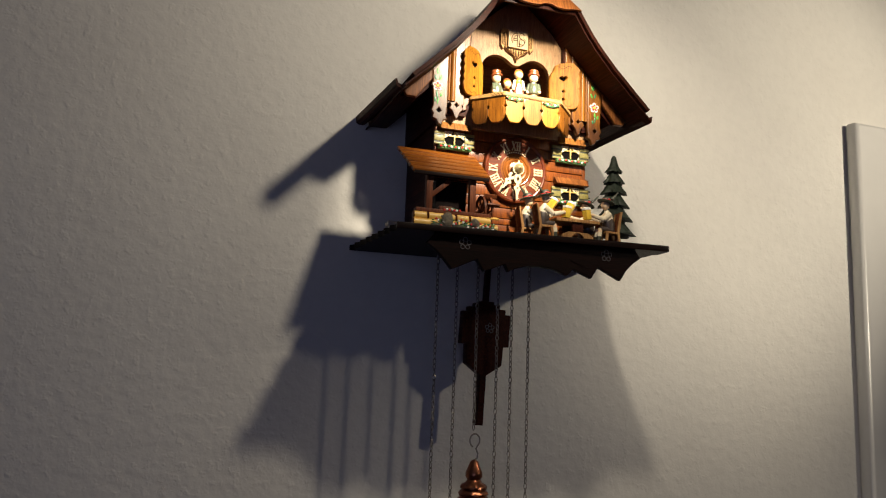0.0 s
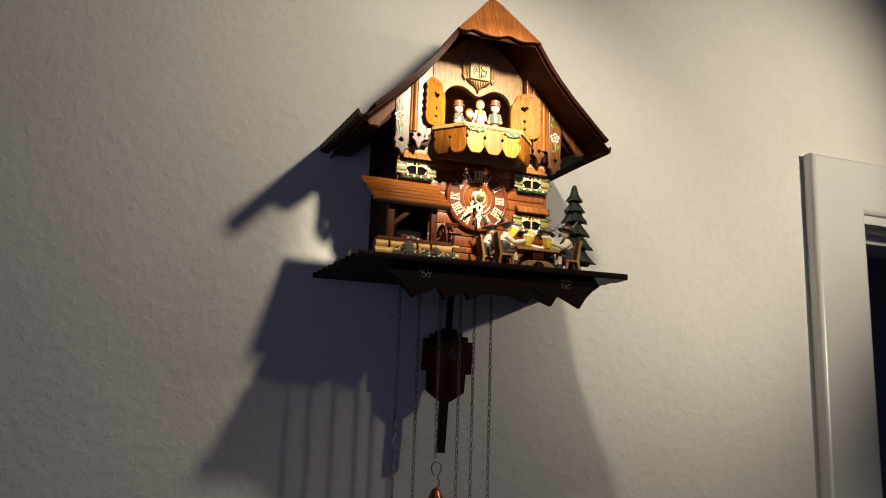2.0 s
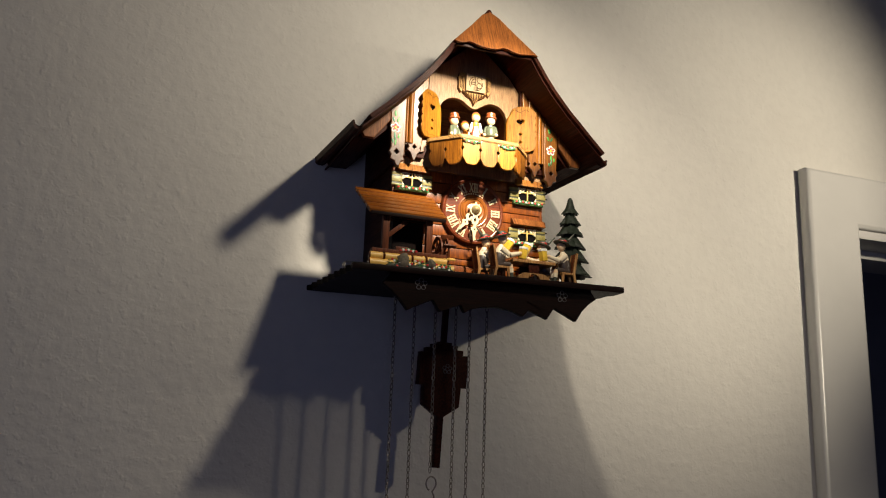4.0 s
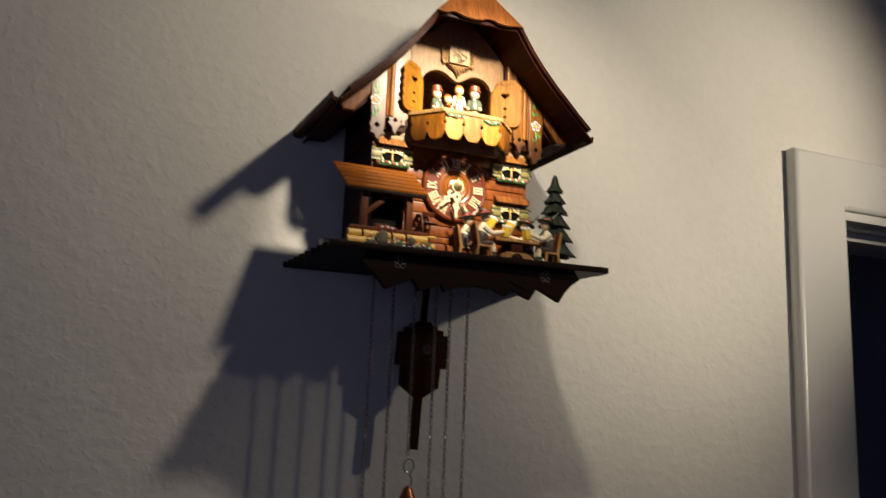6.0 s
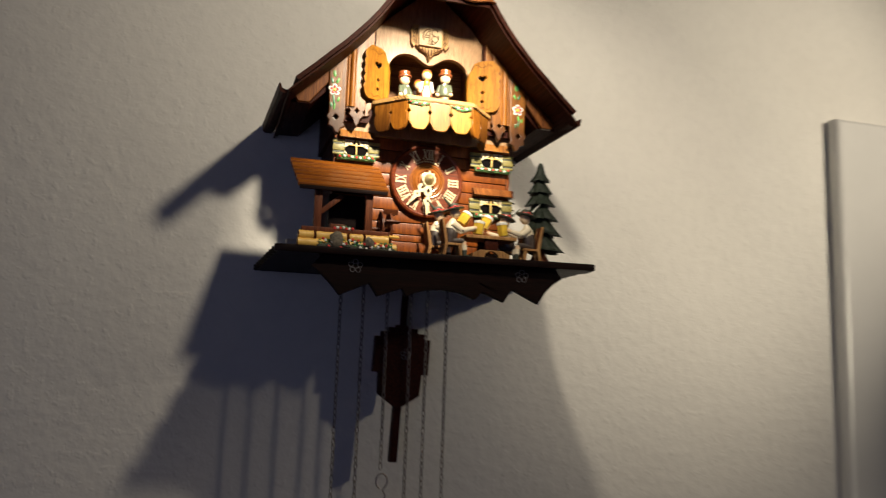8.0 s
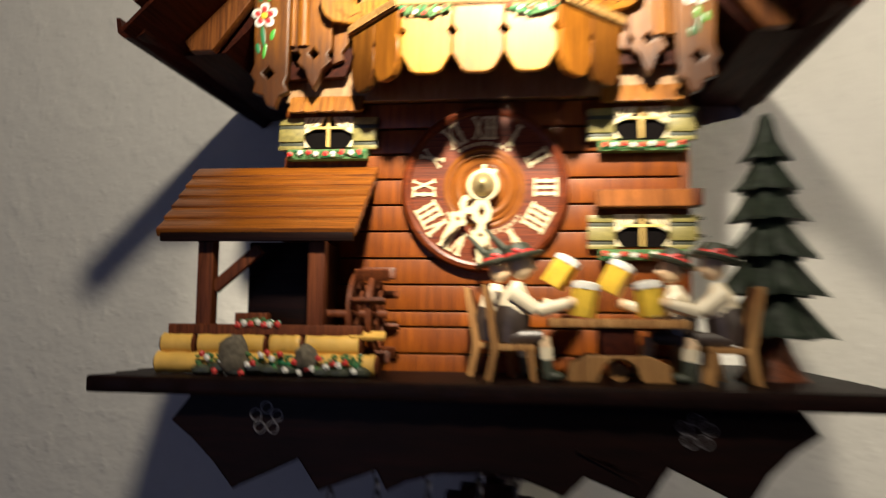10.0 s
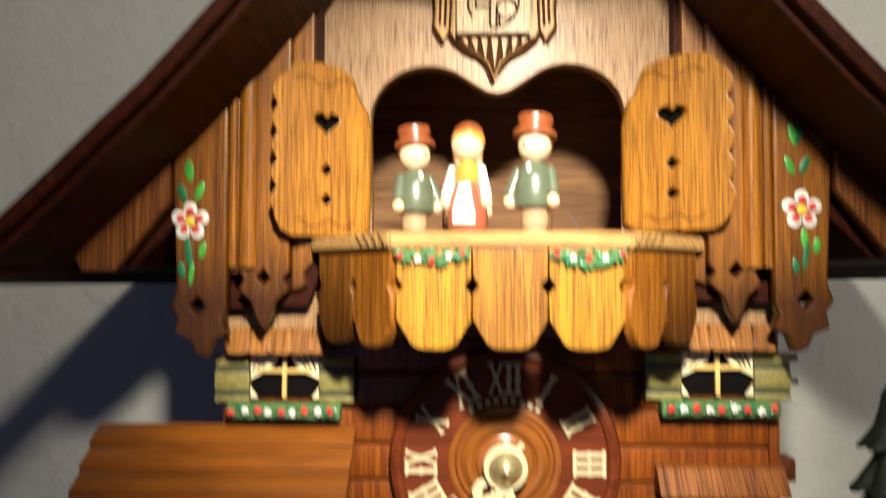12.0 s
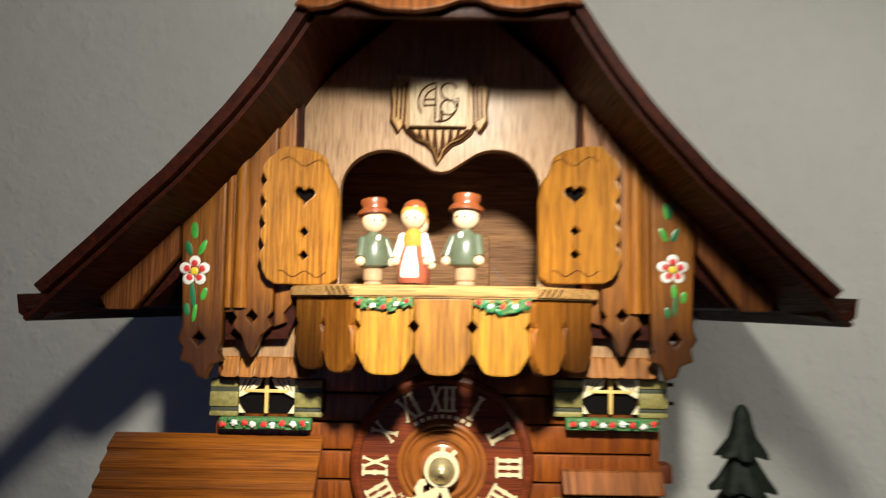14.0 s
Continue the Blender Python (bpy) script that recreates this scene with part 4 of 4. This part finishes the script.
for v in bm.verts:
    v.co = rot @ v.co + Vector((x + 12.5, -46, -43))
part("brace", bm, REDWOOD, shed)
bm = bm_new()
box(bm, -126, -45, -52, -40, -71.5, -67, 0.6)
part("sill_beam", bm, REDWOOD, shed)
# dark block added between the posts for the shadow on the case wall
bm = bm_new()
box(bm, -100, -66, -30, -2, -88, -30, 1)
part("inner_hut", bm, DARKWALNUT, shed, "dark block standing for the shaded recess under the shed roof")
bm = bm_new()
box(bm, -100, -86, -46, -40, -67, -62, 0.8)
part("bench", bm, REDWOOD, shed)


def log_piece(x0, x1, z, y, r):
    b = bm_new()
    n = 8
    prof = [(r * 0.75, x0)] + [(r * (1 + 0.06 * math.sin(i * 2.3 + x0)), x0 + 1 + (x1 - x0 - 2) * i / n) for i in range(n + 1)] + [(r * 0.75, x1)]
    lathe(b, (0, y, z), prof, "x", 14)
    for f in b.faces:
        c = f.calc_center_median().x
        if c < x0 + 0.8 or c > x1 - 0.8:
            f.material_index = 1
    return b


for x0, x1 in ((-129, -114), (-113.5, -84), (-83.5, -69), (-68.5, -45)):
    part("log", log_piece(x0, x1, -75.5, -50, 4.6), [LOGWOOD, REDWOOD], shed, "short yellow log with scorched ends")
for x0, x1 in ((-130, -101), (-100.5, -68), (-67.5, -38)):
    part("log", log_piece(x0, x1, -83.4, -53, 4.6), [LOGWOOD, REDWOOD], shed)

wheel = thing("water_wheel", (-47, -34, -60), "small brown wooden mill wheel with pale paddles", "mill wheel")
WX, WY, WZ = -47, -34, -62
for x in (WX - 4, WX + 4):
    bm = bm_new()
    lathe(bm, (x, WY, WZ), [(18, -1), (18, 1), (14.5, 1), (14.5, -1), (18, -1)], "x", 24)
    bmesh.ops.delete(bm, geom=[f for f in bm.faces if len(f.verts) > 4], context="FACES_ONLY")
    part("rim", bm, REDWOOD, wheel)
    for k in range(4):
        bm = bm_new()
        a = math.pi * k / 4
        tube(bm, (x, WY - 15 * math.cos(a), WZ - 15 * math.sin(a)), (x, WY + 15 * math.cos(a), WZ + 15 * math.sin(a)), 1.2, seg=6)
        part("spoke", bm, REDWOOD, wheel)
bm = bm_new()
tube(bm, (-64, WY, WZ), (-38, WY, WZ), 1.8, seg=10)
part("axle", bm, REDWOOD, wheel)
for k in range(8):
    a = math.pi * k / 4 + 0.5
    b = bm_new()
    box(b, -7, 7, -2.6, 2.6, -0.8, 0.8, 0.2)
    rot = Matrix.Rotation(a, 3, "X")
    for v in b.verts:
        v.co = rot @ (v.co + Vector((0, 19, 0))) + Vector((WX + 4, WY, WZ))
    part("paddle", b, LOGWOOD if k == 4 else REDWOOD, wheel)

rnd = random.Random(11)
bm = bm_new()
blossoms(bm, -77, -60, -82.6, 33, 4.4, 2.5, 24, rnd, 0.95, 0, 0.95)
for k in range(10):
    ball(bm, (-108 + k * 7, -59, -86.5 + rnd.uniform(0, 2)), (5, 3, 2.6), 4, 8, 5)
solid("flower_bed", bm, [MOSS, RED, WHITE, DEEPLEAF, DARKOLIVE], (-77, -60, -88), "green flower bed with red and white blossoms", "flower bed")
bm = bm_new()
blossoms(bm, -88, -51, -66.5, 8.5, 2.2, 2, 7, rnd, 1.0)
solid("flower_sprig", bm, [MOSS, RED, WHITE, DEEPLEAF], (-88, -51, -70), "bunch of white and red flowers on the logs", "flowers")


def boulder(x, y, z, rx, rz, seed):
    b = bm_new()
    r = random.Random(seed)
    g = bmesh.ops.create_icosphere(b, subdivisions=2, radius=1.0)
    for v in g["verts"]:
        n = v.co.normalized()
        k = 1 + 0.18 * noise.noise(n * 1.7 + Vector((seed, 0, 0))) * 2
        v.co = Vector((x + n.x * rx * k, y + n.y * 4 * k, z + max(-0.9, n.z) * rz * k))
    return b


solid("stone", boulder(-95.5, -60, -79, 7, 8, 3), STONE, (-95.5, -60, -87), "rounded grey stone in the flower bed", "stone", "stones in the flower bed")
solid("stone", boulder(-65.5, -60, -80.5, 5, 6, 8), STONE, (-65.5, -60, -87), "smaller dark grey stone in the flower bed", "stone", "stones in the flower bed")

# ---------------------------------------------------------------- beer garden
table = thing("beer_table", (54, -42, -88), "brown wooden miniature table with arched foot", "table")
bm = bm_new()
box(bm, 28, 80, -58, -24, -66.5, -63, 0.7)
part("tabletop", bm, PALEWOOD, table)
for y in (-54, -29):
    o = [(35, -88), (36, -81), (43, -77.5), (66, -77.5), (73, -81), (74, -88), (63, -88)] + ring_pts(54.5, -86, 7.5, 6, 0, 180) + [(46, -88)]
    bm = plate([o[::-1]], y - 2, y + 2, 0.5)
    part("trestle", bm, PALEWOOD, table, "arched brown trestle board")
    # post coloured walnut so the shadow under the table is painted in
    bm = bm_new()
    box(bm, 48, 61, y - 1.6, y + 1.6, -77.6, -66.4, 0.4)
    part("trestle_post", bm, WALNUT, table, "post darkened for the shade under the tabletop")
bm = bm_new()
tube(bm, (54.5, -49, -84.4), (54.5, -34, -84.4), 3.5, seg=14)
solid("log", bm, PALEWOOD, (54.5, -41, -88), "short pale log lying under the miniature table", "log")


def chair(x, y, s, label):
    """Miniature chair; s=+1 faces +x."""
    t = thing("miniature_chair", (x, y, -88), label, "chair", "chairs round the beer table")
    X = lambda u: x + s * u
    b = bm_new()
    box(b, X(-1), X(15), y - 7.5, y + 7.5, -76, -73.5, 0.6)
    part("seat", b, PALEWOOD, t)
    for dy in (-6.4, 6.4):
        o = [(-5.2, -50), (-3.2, -50), (-0.6, -62), (1.6, -74), (0.5, -80), (-1, -88), (-4, -88), (-2.4, -80), (-1.6, -74), (-3.4, -62)]
        b = plate([[(X(u), z) for u, z in o][:: -s]], y + dy - 1.4, y + dy + 1.4, 0.4)
        part("back_leg", b, PALEWOOD, t)
        b = plate([[(X(u), z) for u, z in [(11.5, -76), (14.8, -76), (15.6, -88), (13.2, -88)]][:: -s]], y + dy - 1.3, y + dy + 1.3, 0.3)
        part("front_leg", b, PALEWOOD, t)
    b = plate([[(X(u), z) for u, z in [(-4.4, -50.5), (-3.0, -50.5), (0.6, -73), (-1.4, -73), (-3.4, -62)]][:: -s]], y - 5, y + 5, 0.3)
    part("back_panel", b, REDWOOD, t, "dark chair back panel")


chair(8, -54, 1, "pale wooden miniature chair with dark back panel")
chair(-1, -26, 1, "pale wooden miniature chair close to the house front")
chair(101, -54, -1, "pale wooden miniature chair beside the fir tree")
chair(93, -26, -1, "pale wooden miniature chair behind the table")


def drinker(x, y, s, lean, hat_tilt, label):
    """Seated carved figure, one mesh."""
    b = bm_new()
    X = lambda u: x + s * u
    # trousers, shins, shoes
    for dy in (-3.2, 3.2):
        tube(b, (X(0), y + dy, -71), (X(13), y + dy, -70.5), 3.4, 2.8, 10, 1)
        tube(b, (X(13), y + dy, -70.5), (X(14), y + dy, -75), 2.7, 2.3, 10, 2)
        tube(b, (X(14), y + dy, -74.5), (X(14.4), y + dy, -79.5), 2.7, 2.5, 10, 0)
        tube(b, (X(14.4), y + dy, -79), (X(15), y + dy, -87), 2.3, 2.2, 10, 3)
        ball(b, (X(17), y + dy, -86.0), (4.4, 2.4, 2.0), 3, 12, 8)
    # torso with waistcoat
    tilt = Matrix.Rotation(radians(lean * s), 3, "Y")
    lathe(b, (X(0.5), y, -73), [(5.8, 0), (6.4, 6), (6.6, 12), (5.6, 19), (3.0, 23.5), (2.4, 25)], "z", 16, 0, tilt)
    lathe(b, (X(0.2), y, -73), [(6.2, 0), (6.9, 6), (7.0, 11), (6.2, 14.5)], "z", 16, 1, tilt)
    hx = X(0.5 + 25 * math.sin(radians(lean)))
    # arms stretched over the table
    for dy in (-6.6, 6.2):
        tube(b, (hx - s * 1.5, y + dy * 0.8, -53), (X(11), y + dy, -60), 3.3, 2.8, 10, 0)
        tube(b, (X(11), y + dy, -60), (X(22), y + dy * 0.8, -57), 2.8, 2.2, 10, 0)
        ball(b, (X(23.5), y + dy * 0.8, -56.6), 2.4, 2, 10, 6)
    # head and hat
    ball(b, (hx + s * 1.5, y, -42), (4.9, 4.6, 5.6), 2, 16, 10)
    ball(b, (hx + s * 6.4, y, -42.6), (1.2, 1.0, 1.2), 2, 8, 5)
    ht = Matrix.Rotation(radians(hat_tilt * s), 3, "Y")
    lathe(b, (hx + s * 0.5, y, -38.5), [(5.0, -1.0), (9.6, -0.8), (10.2, 0.2), (9.4, 0.9), (6.4, 1.4), (5.8, 3.4), (4.4, 5.6), (1.6, 6.2)], "z", 20, 3, ht)
    lathe(b, (hx + s * 0.5, y, -38.5), [(6.5, 1.3), (6.3, 2.3), (5.9, 2.4)], "z", 20, 4, ht)
    ball(b, ht @ Vector((0, -6.2, 2.6)) + Vector((hx + s * 0.5, y, -38.5)), (1.8, 0.9, 1.0), 4, 8, 5)
    tube(b, ht @ Vector((-s * 4, -4, 4)) + Vector((hx, y, -38)), ht @ Vector((-s * 9, -5, 14)) + Vector((hx, y, -38)), 1.7, 0.5, 8, 5)
    return solid("seated_figurine", b, [SHIRT, NAVY, SKIN, HATGREEN, RED, DARKOLIVE], (x, y, -76), label, "figurine", "seated beer drinkers")


drinker(13, -52, 1, 6, -16, "carved figurine in white shirt and feathered dark hat")
drinker(4, -26, 1, 5, -14, "carved figurine in white shirt close to the dial")
drinker(95, -52, -1, 8, -14, "carved figurine in white shirt beside the fir tree")
drinker(82, -26, -1, 6, -18, "carved figurine with wide dark hat behind the table")


def mug(x, y, z, tilt):
    t = thing("beer_mug", (x, y, z - 5), "amber miniature beer mug with white foam", "mug", "beer mugs")
    r = Matrix.Rotation(radians(tilt), 3, "Y")

    def place(b):
        for v in b.verts:
            v.co = r @ v.co + Vector((x, y, z))
        return b
    b = bm_new()
    lathe(b, (0, 0, 0), [(5.0, -6.4), (5.3, -5.8), (5.3, 4.6), (5.1, 4.8)], "z", 6)
    part("glass", place(b), BEER, t)
    b = bm_new()
    lathe(b, (0, 0, 0), [(5.4, 4.7), (5.6, 5.4), (5.3, 7.2), (3.0, 8.0)], "z", 8)
    part("foam", place(b), WHITE, t)


mug(33, -32, -43.5, 32)
mug(41.5, -54, -56, 8)
mug(55, -32, -46, 28)
mug(66, -54, -55.5, -8)

# fir tree
TX, TY = 118, -18
tree = thing("fir_tree", (TX, TY, -88), "dark green carved wooden fir tree", "tree")
bm = bm_new()
lathe(bm, (TX, TY, 0), [(15, -88), (12, -84), (8, -76), (5, -66), (3.5, -40), (1.5, 12)], "z", 14)
part("trunk", bm, REDWOOD, tree, "red-brown trunk with a flared foot")
rnd = random.Random(4)
tiers = [(-68, 25, 24), (-50, 22, 23), (-34, 18.5, 21), (-18, 16, 19), (-5, 13, 16), (8.5, 10.5, 12)]
for k, (z, r, h) in enumerate(tiers):
    b = bm_new()
    seg = 36
    rings = []
    ph = rnd.random() * 6
    for rr, hh, am in ((0.15, 1.0, 0.0), (0.36, 0.74, 0.05), (0.58, 0.46, 0.12), (0.80, 0.20, 0.22), (0.98, 0.02, 0.30), (1.0, -0.05, 0.30), (0.80, -0.02, 0.22), (0.3, 0.12, 0.0)):
        ring = []
        for i in range(seg):
            a = 2 * math.pi * i / seg
            lobes = abs(math.cos(a * 3.5 + ph)) ** 0.7
            q = rr * r * (1 - am + am * lobes * 1.1 + rnd.uniform(-0.03, 0.03))
            ring.append(b.verts.new((TX + q * math.cos(a), TY + q * math.sin(a), z + h * hh - am * lobes * 5 + rnd.uniform(-0.4, 0.4))))
        rings.append(ring)
    for ra, rb in zip(rings, rings[1:]):
        for i in range(seg):
            b.faces.new((ra[i], ra[(i + 1) % seg], rb[(i + 1) % seg], rb[i]))
    b.faces.new(rings[0])
    b.faces.new(rings[-1])
    part("branch_tier", b, PINE, tree)
bm = bm_new()
lathe(bm, (TX, TY, 0), [(7, 10), (5.2, 16), (3.8, 21), (3.4, 24), (1.8, 27), (0.5, 27.8)], "z", 12)
part("tree_top", bm, PINE, tree)

# ---------------------------------------------------------------- dancers on the balcony
section(0.85, 5.5)


def dancer_man(x, y, turn, label):
    b = bm_new()
    z = 71.6
    R = Matrix.Rotation(radians(turn), 3, "Z")
    c = Vector((x, y, z))
    lathe(b, c, [(3.6, 0), (4.0, 1.2), (3.5, 2.2), (4.2, 3.0), (4.4, 9)], "z", 18, 0)
    lathe(b, c, [(5.2, 8.2), (6.6, 9.2), (7.0, 12), (6.4, 17), (4.8, 21.5), (2.6, 23), (2.2, 24)], "z", 22, 1)
    for s in (-1, 1):
        p = c + R @ Vector((s * 5.4, -0.6, 20))
        q = c + R @ Vector((s * 7.2, -3.2, 12.5))
        tube(b, p, q, 1.9, 2.1, 10, 1)
        ball(b, p, 1.9, 1, 10, 6)
        ball(b, q + Vector((0, 0, -1.8)), 2.1, 2, 10, 7)
    ball(b, c + Vector((0, 0, 28.3)), (5.4, 5.4, 5.3), 2, 18, 12)
    ball(b, c + R @ Vector((0, 1.2, 29.4)), (5.5, 5.0, 4.6), 3, 16, 10)
    tl = R @ Matrix.Rotation(radians(-9), 3, "X")
    lathe(b, c + Vector((0, 0, 32)), [(7.0, -1.0), (7.2, 0.2), (6.3, 1.2), (5.3, 1.4), (5.2, 2.8), (5.9, 4.4), (5.6, 5.7), (3.4, 6.4)], "z", 22, 3, tl)
    for e in (-1.7, 1.7):
        ball(b, c + R @ Vector((e, -5.1, 28.6)), (0.5, 0.35, 0.6), 5, 8, 5)
    bar_c = c + R @ Vector((0, -5.6, 21))
    ball(b, bar_c, (1.0, 0.6, 1.4), 4, 8, 6, R)
    for v in b.verts:
        v.co = c + (v.co - c) * 0.99
    return solid("dancer_figurine", b, [TROUSER, COATGREEN, SKIN, HATRED, WHITE, BLACK], (x, y, z), label, "figurine", "dancers on the balcony")


def dancer_woman(x, y, turn, label):
    b = bm_new()
    z = 71.6
    R = Matrix.Rotation(radians(turn), 3, "Z")
    c = Vector((x, y, z))
    tube(b, c, c + Vector((0, 0, 2)), 3.6, 3.6, 14, 5)
    lathe(b, c, [(5.4, 1.2), (6.2, 2.6), (6.3, 7), (5.2, 12.5), (3.9, 16.2)], "z", 22, 0)
    lathe(b, c, [(3.9, 15.8), (4.3, 18), (4.2, 20.5), (2.4, 22.5), (2.0, 23.5)], "z", 20, 1)
    # apron shell
    cols = []
    for i in range(7):
        a = radians(-90 + (i - 3) * 11)
        col = []
        for rr, h in ((6.55, 3.4), (6.6, 7), (5.55, 12.5), (4.3, 15.8)):
            wd = 1.0 if h < 8 else 0.75
            aa = radians(-90) + (a - radians(-90)) * wd
            col.append(b.verts.new(c + R @ Vector((rr * math.cos(aa), rr * math.sin(aa), h))))
        cols.append(col)
    for p, q in zip(cols, cols[1:]):
        for k in range(3):
            f = b.faces.new((p[k], q[k], q[k + 1], p[k + 1]))
            f.material_index = 4
    for s in (-1, 1):
        p = c + R @ Vector((s * 4.6, -0.4, 20))
        q = c + R @ Vector((s * 6.4, -2.0, 11.6))
        tube(b, p, q, 1.5, 1.8, 10, 4)
        ball(b, p, 1.6, 4, 10, 6)
        ball(b, q + Vector((0, 0, -1.6)), 1.9, 2, 10, 7)
    ball(b, c + Vector((0, 0, 27.8)), (5.1, 5.1, 5.1), 2, 18, 12)
    for e in (-1.7, 1.7):
        ball(b, c + R @ Vector((e, -4.8, 27.4)), (0.5, 0.35, 0.6), 5, 8, 5)
    ball(b, c + R @ Vector((0, 0.9, 29.2)), (5.5, 5.4, 4.6), 1, 18, 12)
    ball(b, c + R @ Vector((0, 1.5, 31.2)), (5.0, 5.0, 4.1), 3, 18, 12)
    for v in b.verts:
        v.co = c + (v.co - c) * 0.99
    return solid("dancer_figurine", b, [SKIRTRED, ORANGE, SKIN, HATRED, WHITE, NAVY], (x, y, z), label, "figurine", "dancers on the balcony")


dancer_woman(-11, -40, -12, "painted figurine with orange bodice and white apron")
dancer_man(10, -35, -24, "painted figurine in green coat and russet hat")
dancer_man(-29, -14, 26, "painted figurine in green coat turned to its partner")
dancer_woman(-11, -3, 8, "painted figurine with brick-red skirt behind the others")

# ---------------------------------------------------------------- pendulum, chains, weight
section(1.0, 2.0)
pend = thing("pendulum", (0, 74, -96), "dark carved wooden pendulum hanging below the clock", "pendulum")
PR = Matrix.Rotation(radians(2.6), 3, "Y")


def swing(b):
    for v in b.verts:
        v.co = PR @ (v.co - Vector((0, 0, -96))) + Vector((3, 74, -96))
    return b


bm = bm_new()
box(bm, -3.6, 3.6, -2.5, 2.5, -165, -92, 0.6)
part("rod", swing(bm), WALNUT, pend)
o = [(-31, -164), (-24, -164), (-24, -158), (-16, -158), (-16, -153), (-8, -153), (-8, -150), (8, -150), (8, -153), (16, -153), (16, -158), (24, -158), (24, -164), (31, -164), (31, -203), (24, -203), (23, -226), (4, -239), (4, -298), (-4, -298), (-4, -239), (-23, -226), (-24, -203), (-31, -203)]
bm = plate([o[::-1]], -9, 4, 0.8)
bob = part("bob", swing(bm), WALNUT, pend, "dark stepped house-shaped bob with a long tail")
bm = bm_new()
for k in range(5):
    a = radians(90 + 72 * k)
    rp = ring_pts(4 + 4.0 * math.cos(a), -182 + 4.0 * math.sin(a), 2.1, 10)
    for p, q in zip(rp, rp[1:] + rp[:1]):
        bar(bm, p, q, 0.6, -9.6, -8.8)
part("incised_flower", swing(bm), SILVERLINE, bob)


def chain_mesh(length):
    b = bm_new()
    pitch, wire = 6.0, 0.62
    n = int(length / pitch)
    for i in range(n):
        zc = -pitch * (i + 0.5)
        pts = []
        for k in range(10):
            a = 2 * math.pi * k / 10
            pts.append((1.75 * math.cos(a), (pitch / 2 + 0.85) * math.sin(a)))
        tw = 0.25 * math.sin(i * 0.9)
        rot = Matrix.Rotation(radians(90 * (i % 2)) + tw + 0.5, 3, "Z")
        rings = []
        for k, (u, w) in enumerate(pts):
            nx = Vector((u, 0, w)).normalized()
            ring = []
            for j in range(5):
                t = 2 * math.pi * j / 5
                p = Vector((u, 0, w)) + nx * wire * math.cos(t) + Vector((0, 1, 0)) * wire * math.sin(t)
                ring.append(b.verts.new(rot @ p + Vector((0, 0, zc))))
            rings.append(ring)
        for k in range(10):
            ra, rb = rings[k], rings[(k + 1) % 10]
            for j in range(5):
                b.faces.new((ra[j], ra[(j + 1) % 5], rb[(j + 1) % 5], rb[j]))
    return b


CHX = (-78, -54, -28, -2, 16, 38)
for k, x in enumerate(CHX):
    L = 200 if k == 2 else 420
    b = chain_mesh(L)
    for v in b.verts:
        v.co = Vector((v.co.x + x, v.co.y + 30, v.co.z - 102))
    solid("weight_chain", b, IRON, (x, 30, -102), "thin dull metal chain hanging below the clock", "chain", "weight chains")

weight = thing("pine_cone_weight", (-26, 30, -430), "copper-brown cast pine cone weight on a wire hook", "clock weight")
bm = bm_new()
hk = []
for k in range(26):
    a = radians(250 - k * 17)
    if k < 17:
        hk.append(Vector((-26 + 6 * math.cos(a), 30, -312 + 7.5 * math.sin(a))))
hk += [Vector((-24.5, 30, -321)), Vector((-22, 30, -326)), Vector((-22.5, 30, -331)), Vector((-26, 30, -334)), Vector((-26, 30, -340))]
for p, q in zip(hk, hk[1:]):
    tube(bm, p, q, 0.9, seg=8)
    ball(bm, q, 0.9, 0, 8, 5)
part("hook", bm, IRON, weight, "bent grey wire hook")
prof = [(1.5, -333), (4.5, -335), (6.5, -340), (9.5, -347), (9.8, -351), (7.6, -355), (9.5, -358)]
z, r = -360, 11.5
while z > -452:
    r0 = 18.5 * math.sin(math.pi * min(1, ((-345 - z) / 128) ** 0.8 + 0.06)) ** 0.6 if z > -448 else 8
    prof += [(r0 - 1.3, z), (r0 + 0.5, z - 2.6), (r0 + 0.3, z - 4.2), (r0 - 1.6, z - 5.6)]
    z -= 7
prof += [(3, z)]
bm = bm_new()
lathe(bm, (-26, 30, 0), prof, "z", 28)
for v in bm.verts:
    if v.co.z < -357:
        a = math.atan2(v.co.y - 30, v.co.x + 26)
        k = 1 + 0.05 * math.cos(a * 9 + (int(-v.co.z / 7) % 2) * math.pi)
        v.co.x, v.co.y = -26 + (v.co.x + 26) * k, 30 + (v.co.y - 30) * k
part("cone", bm, COPPER, weight)
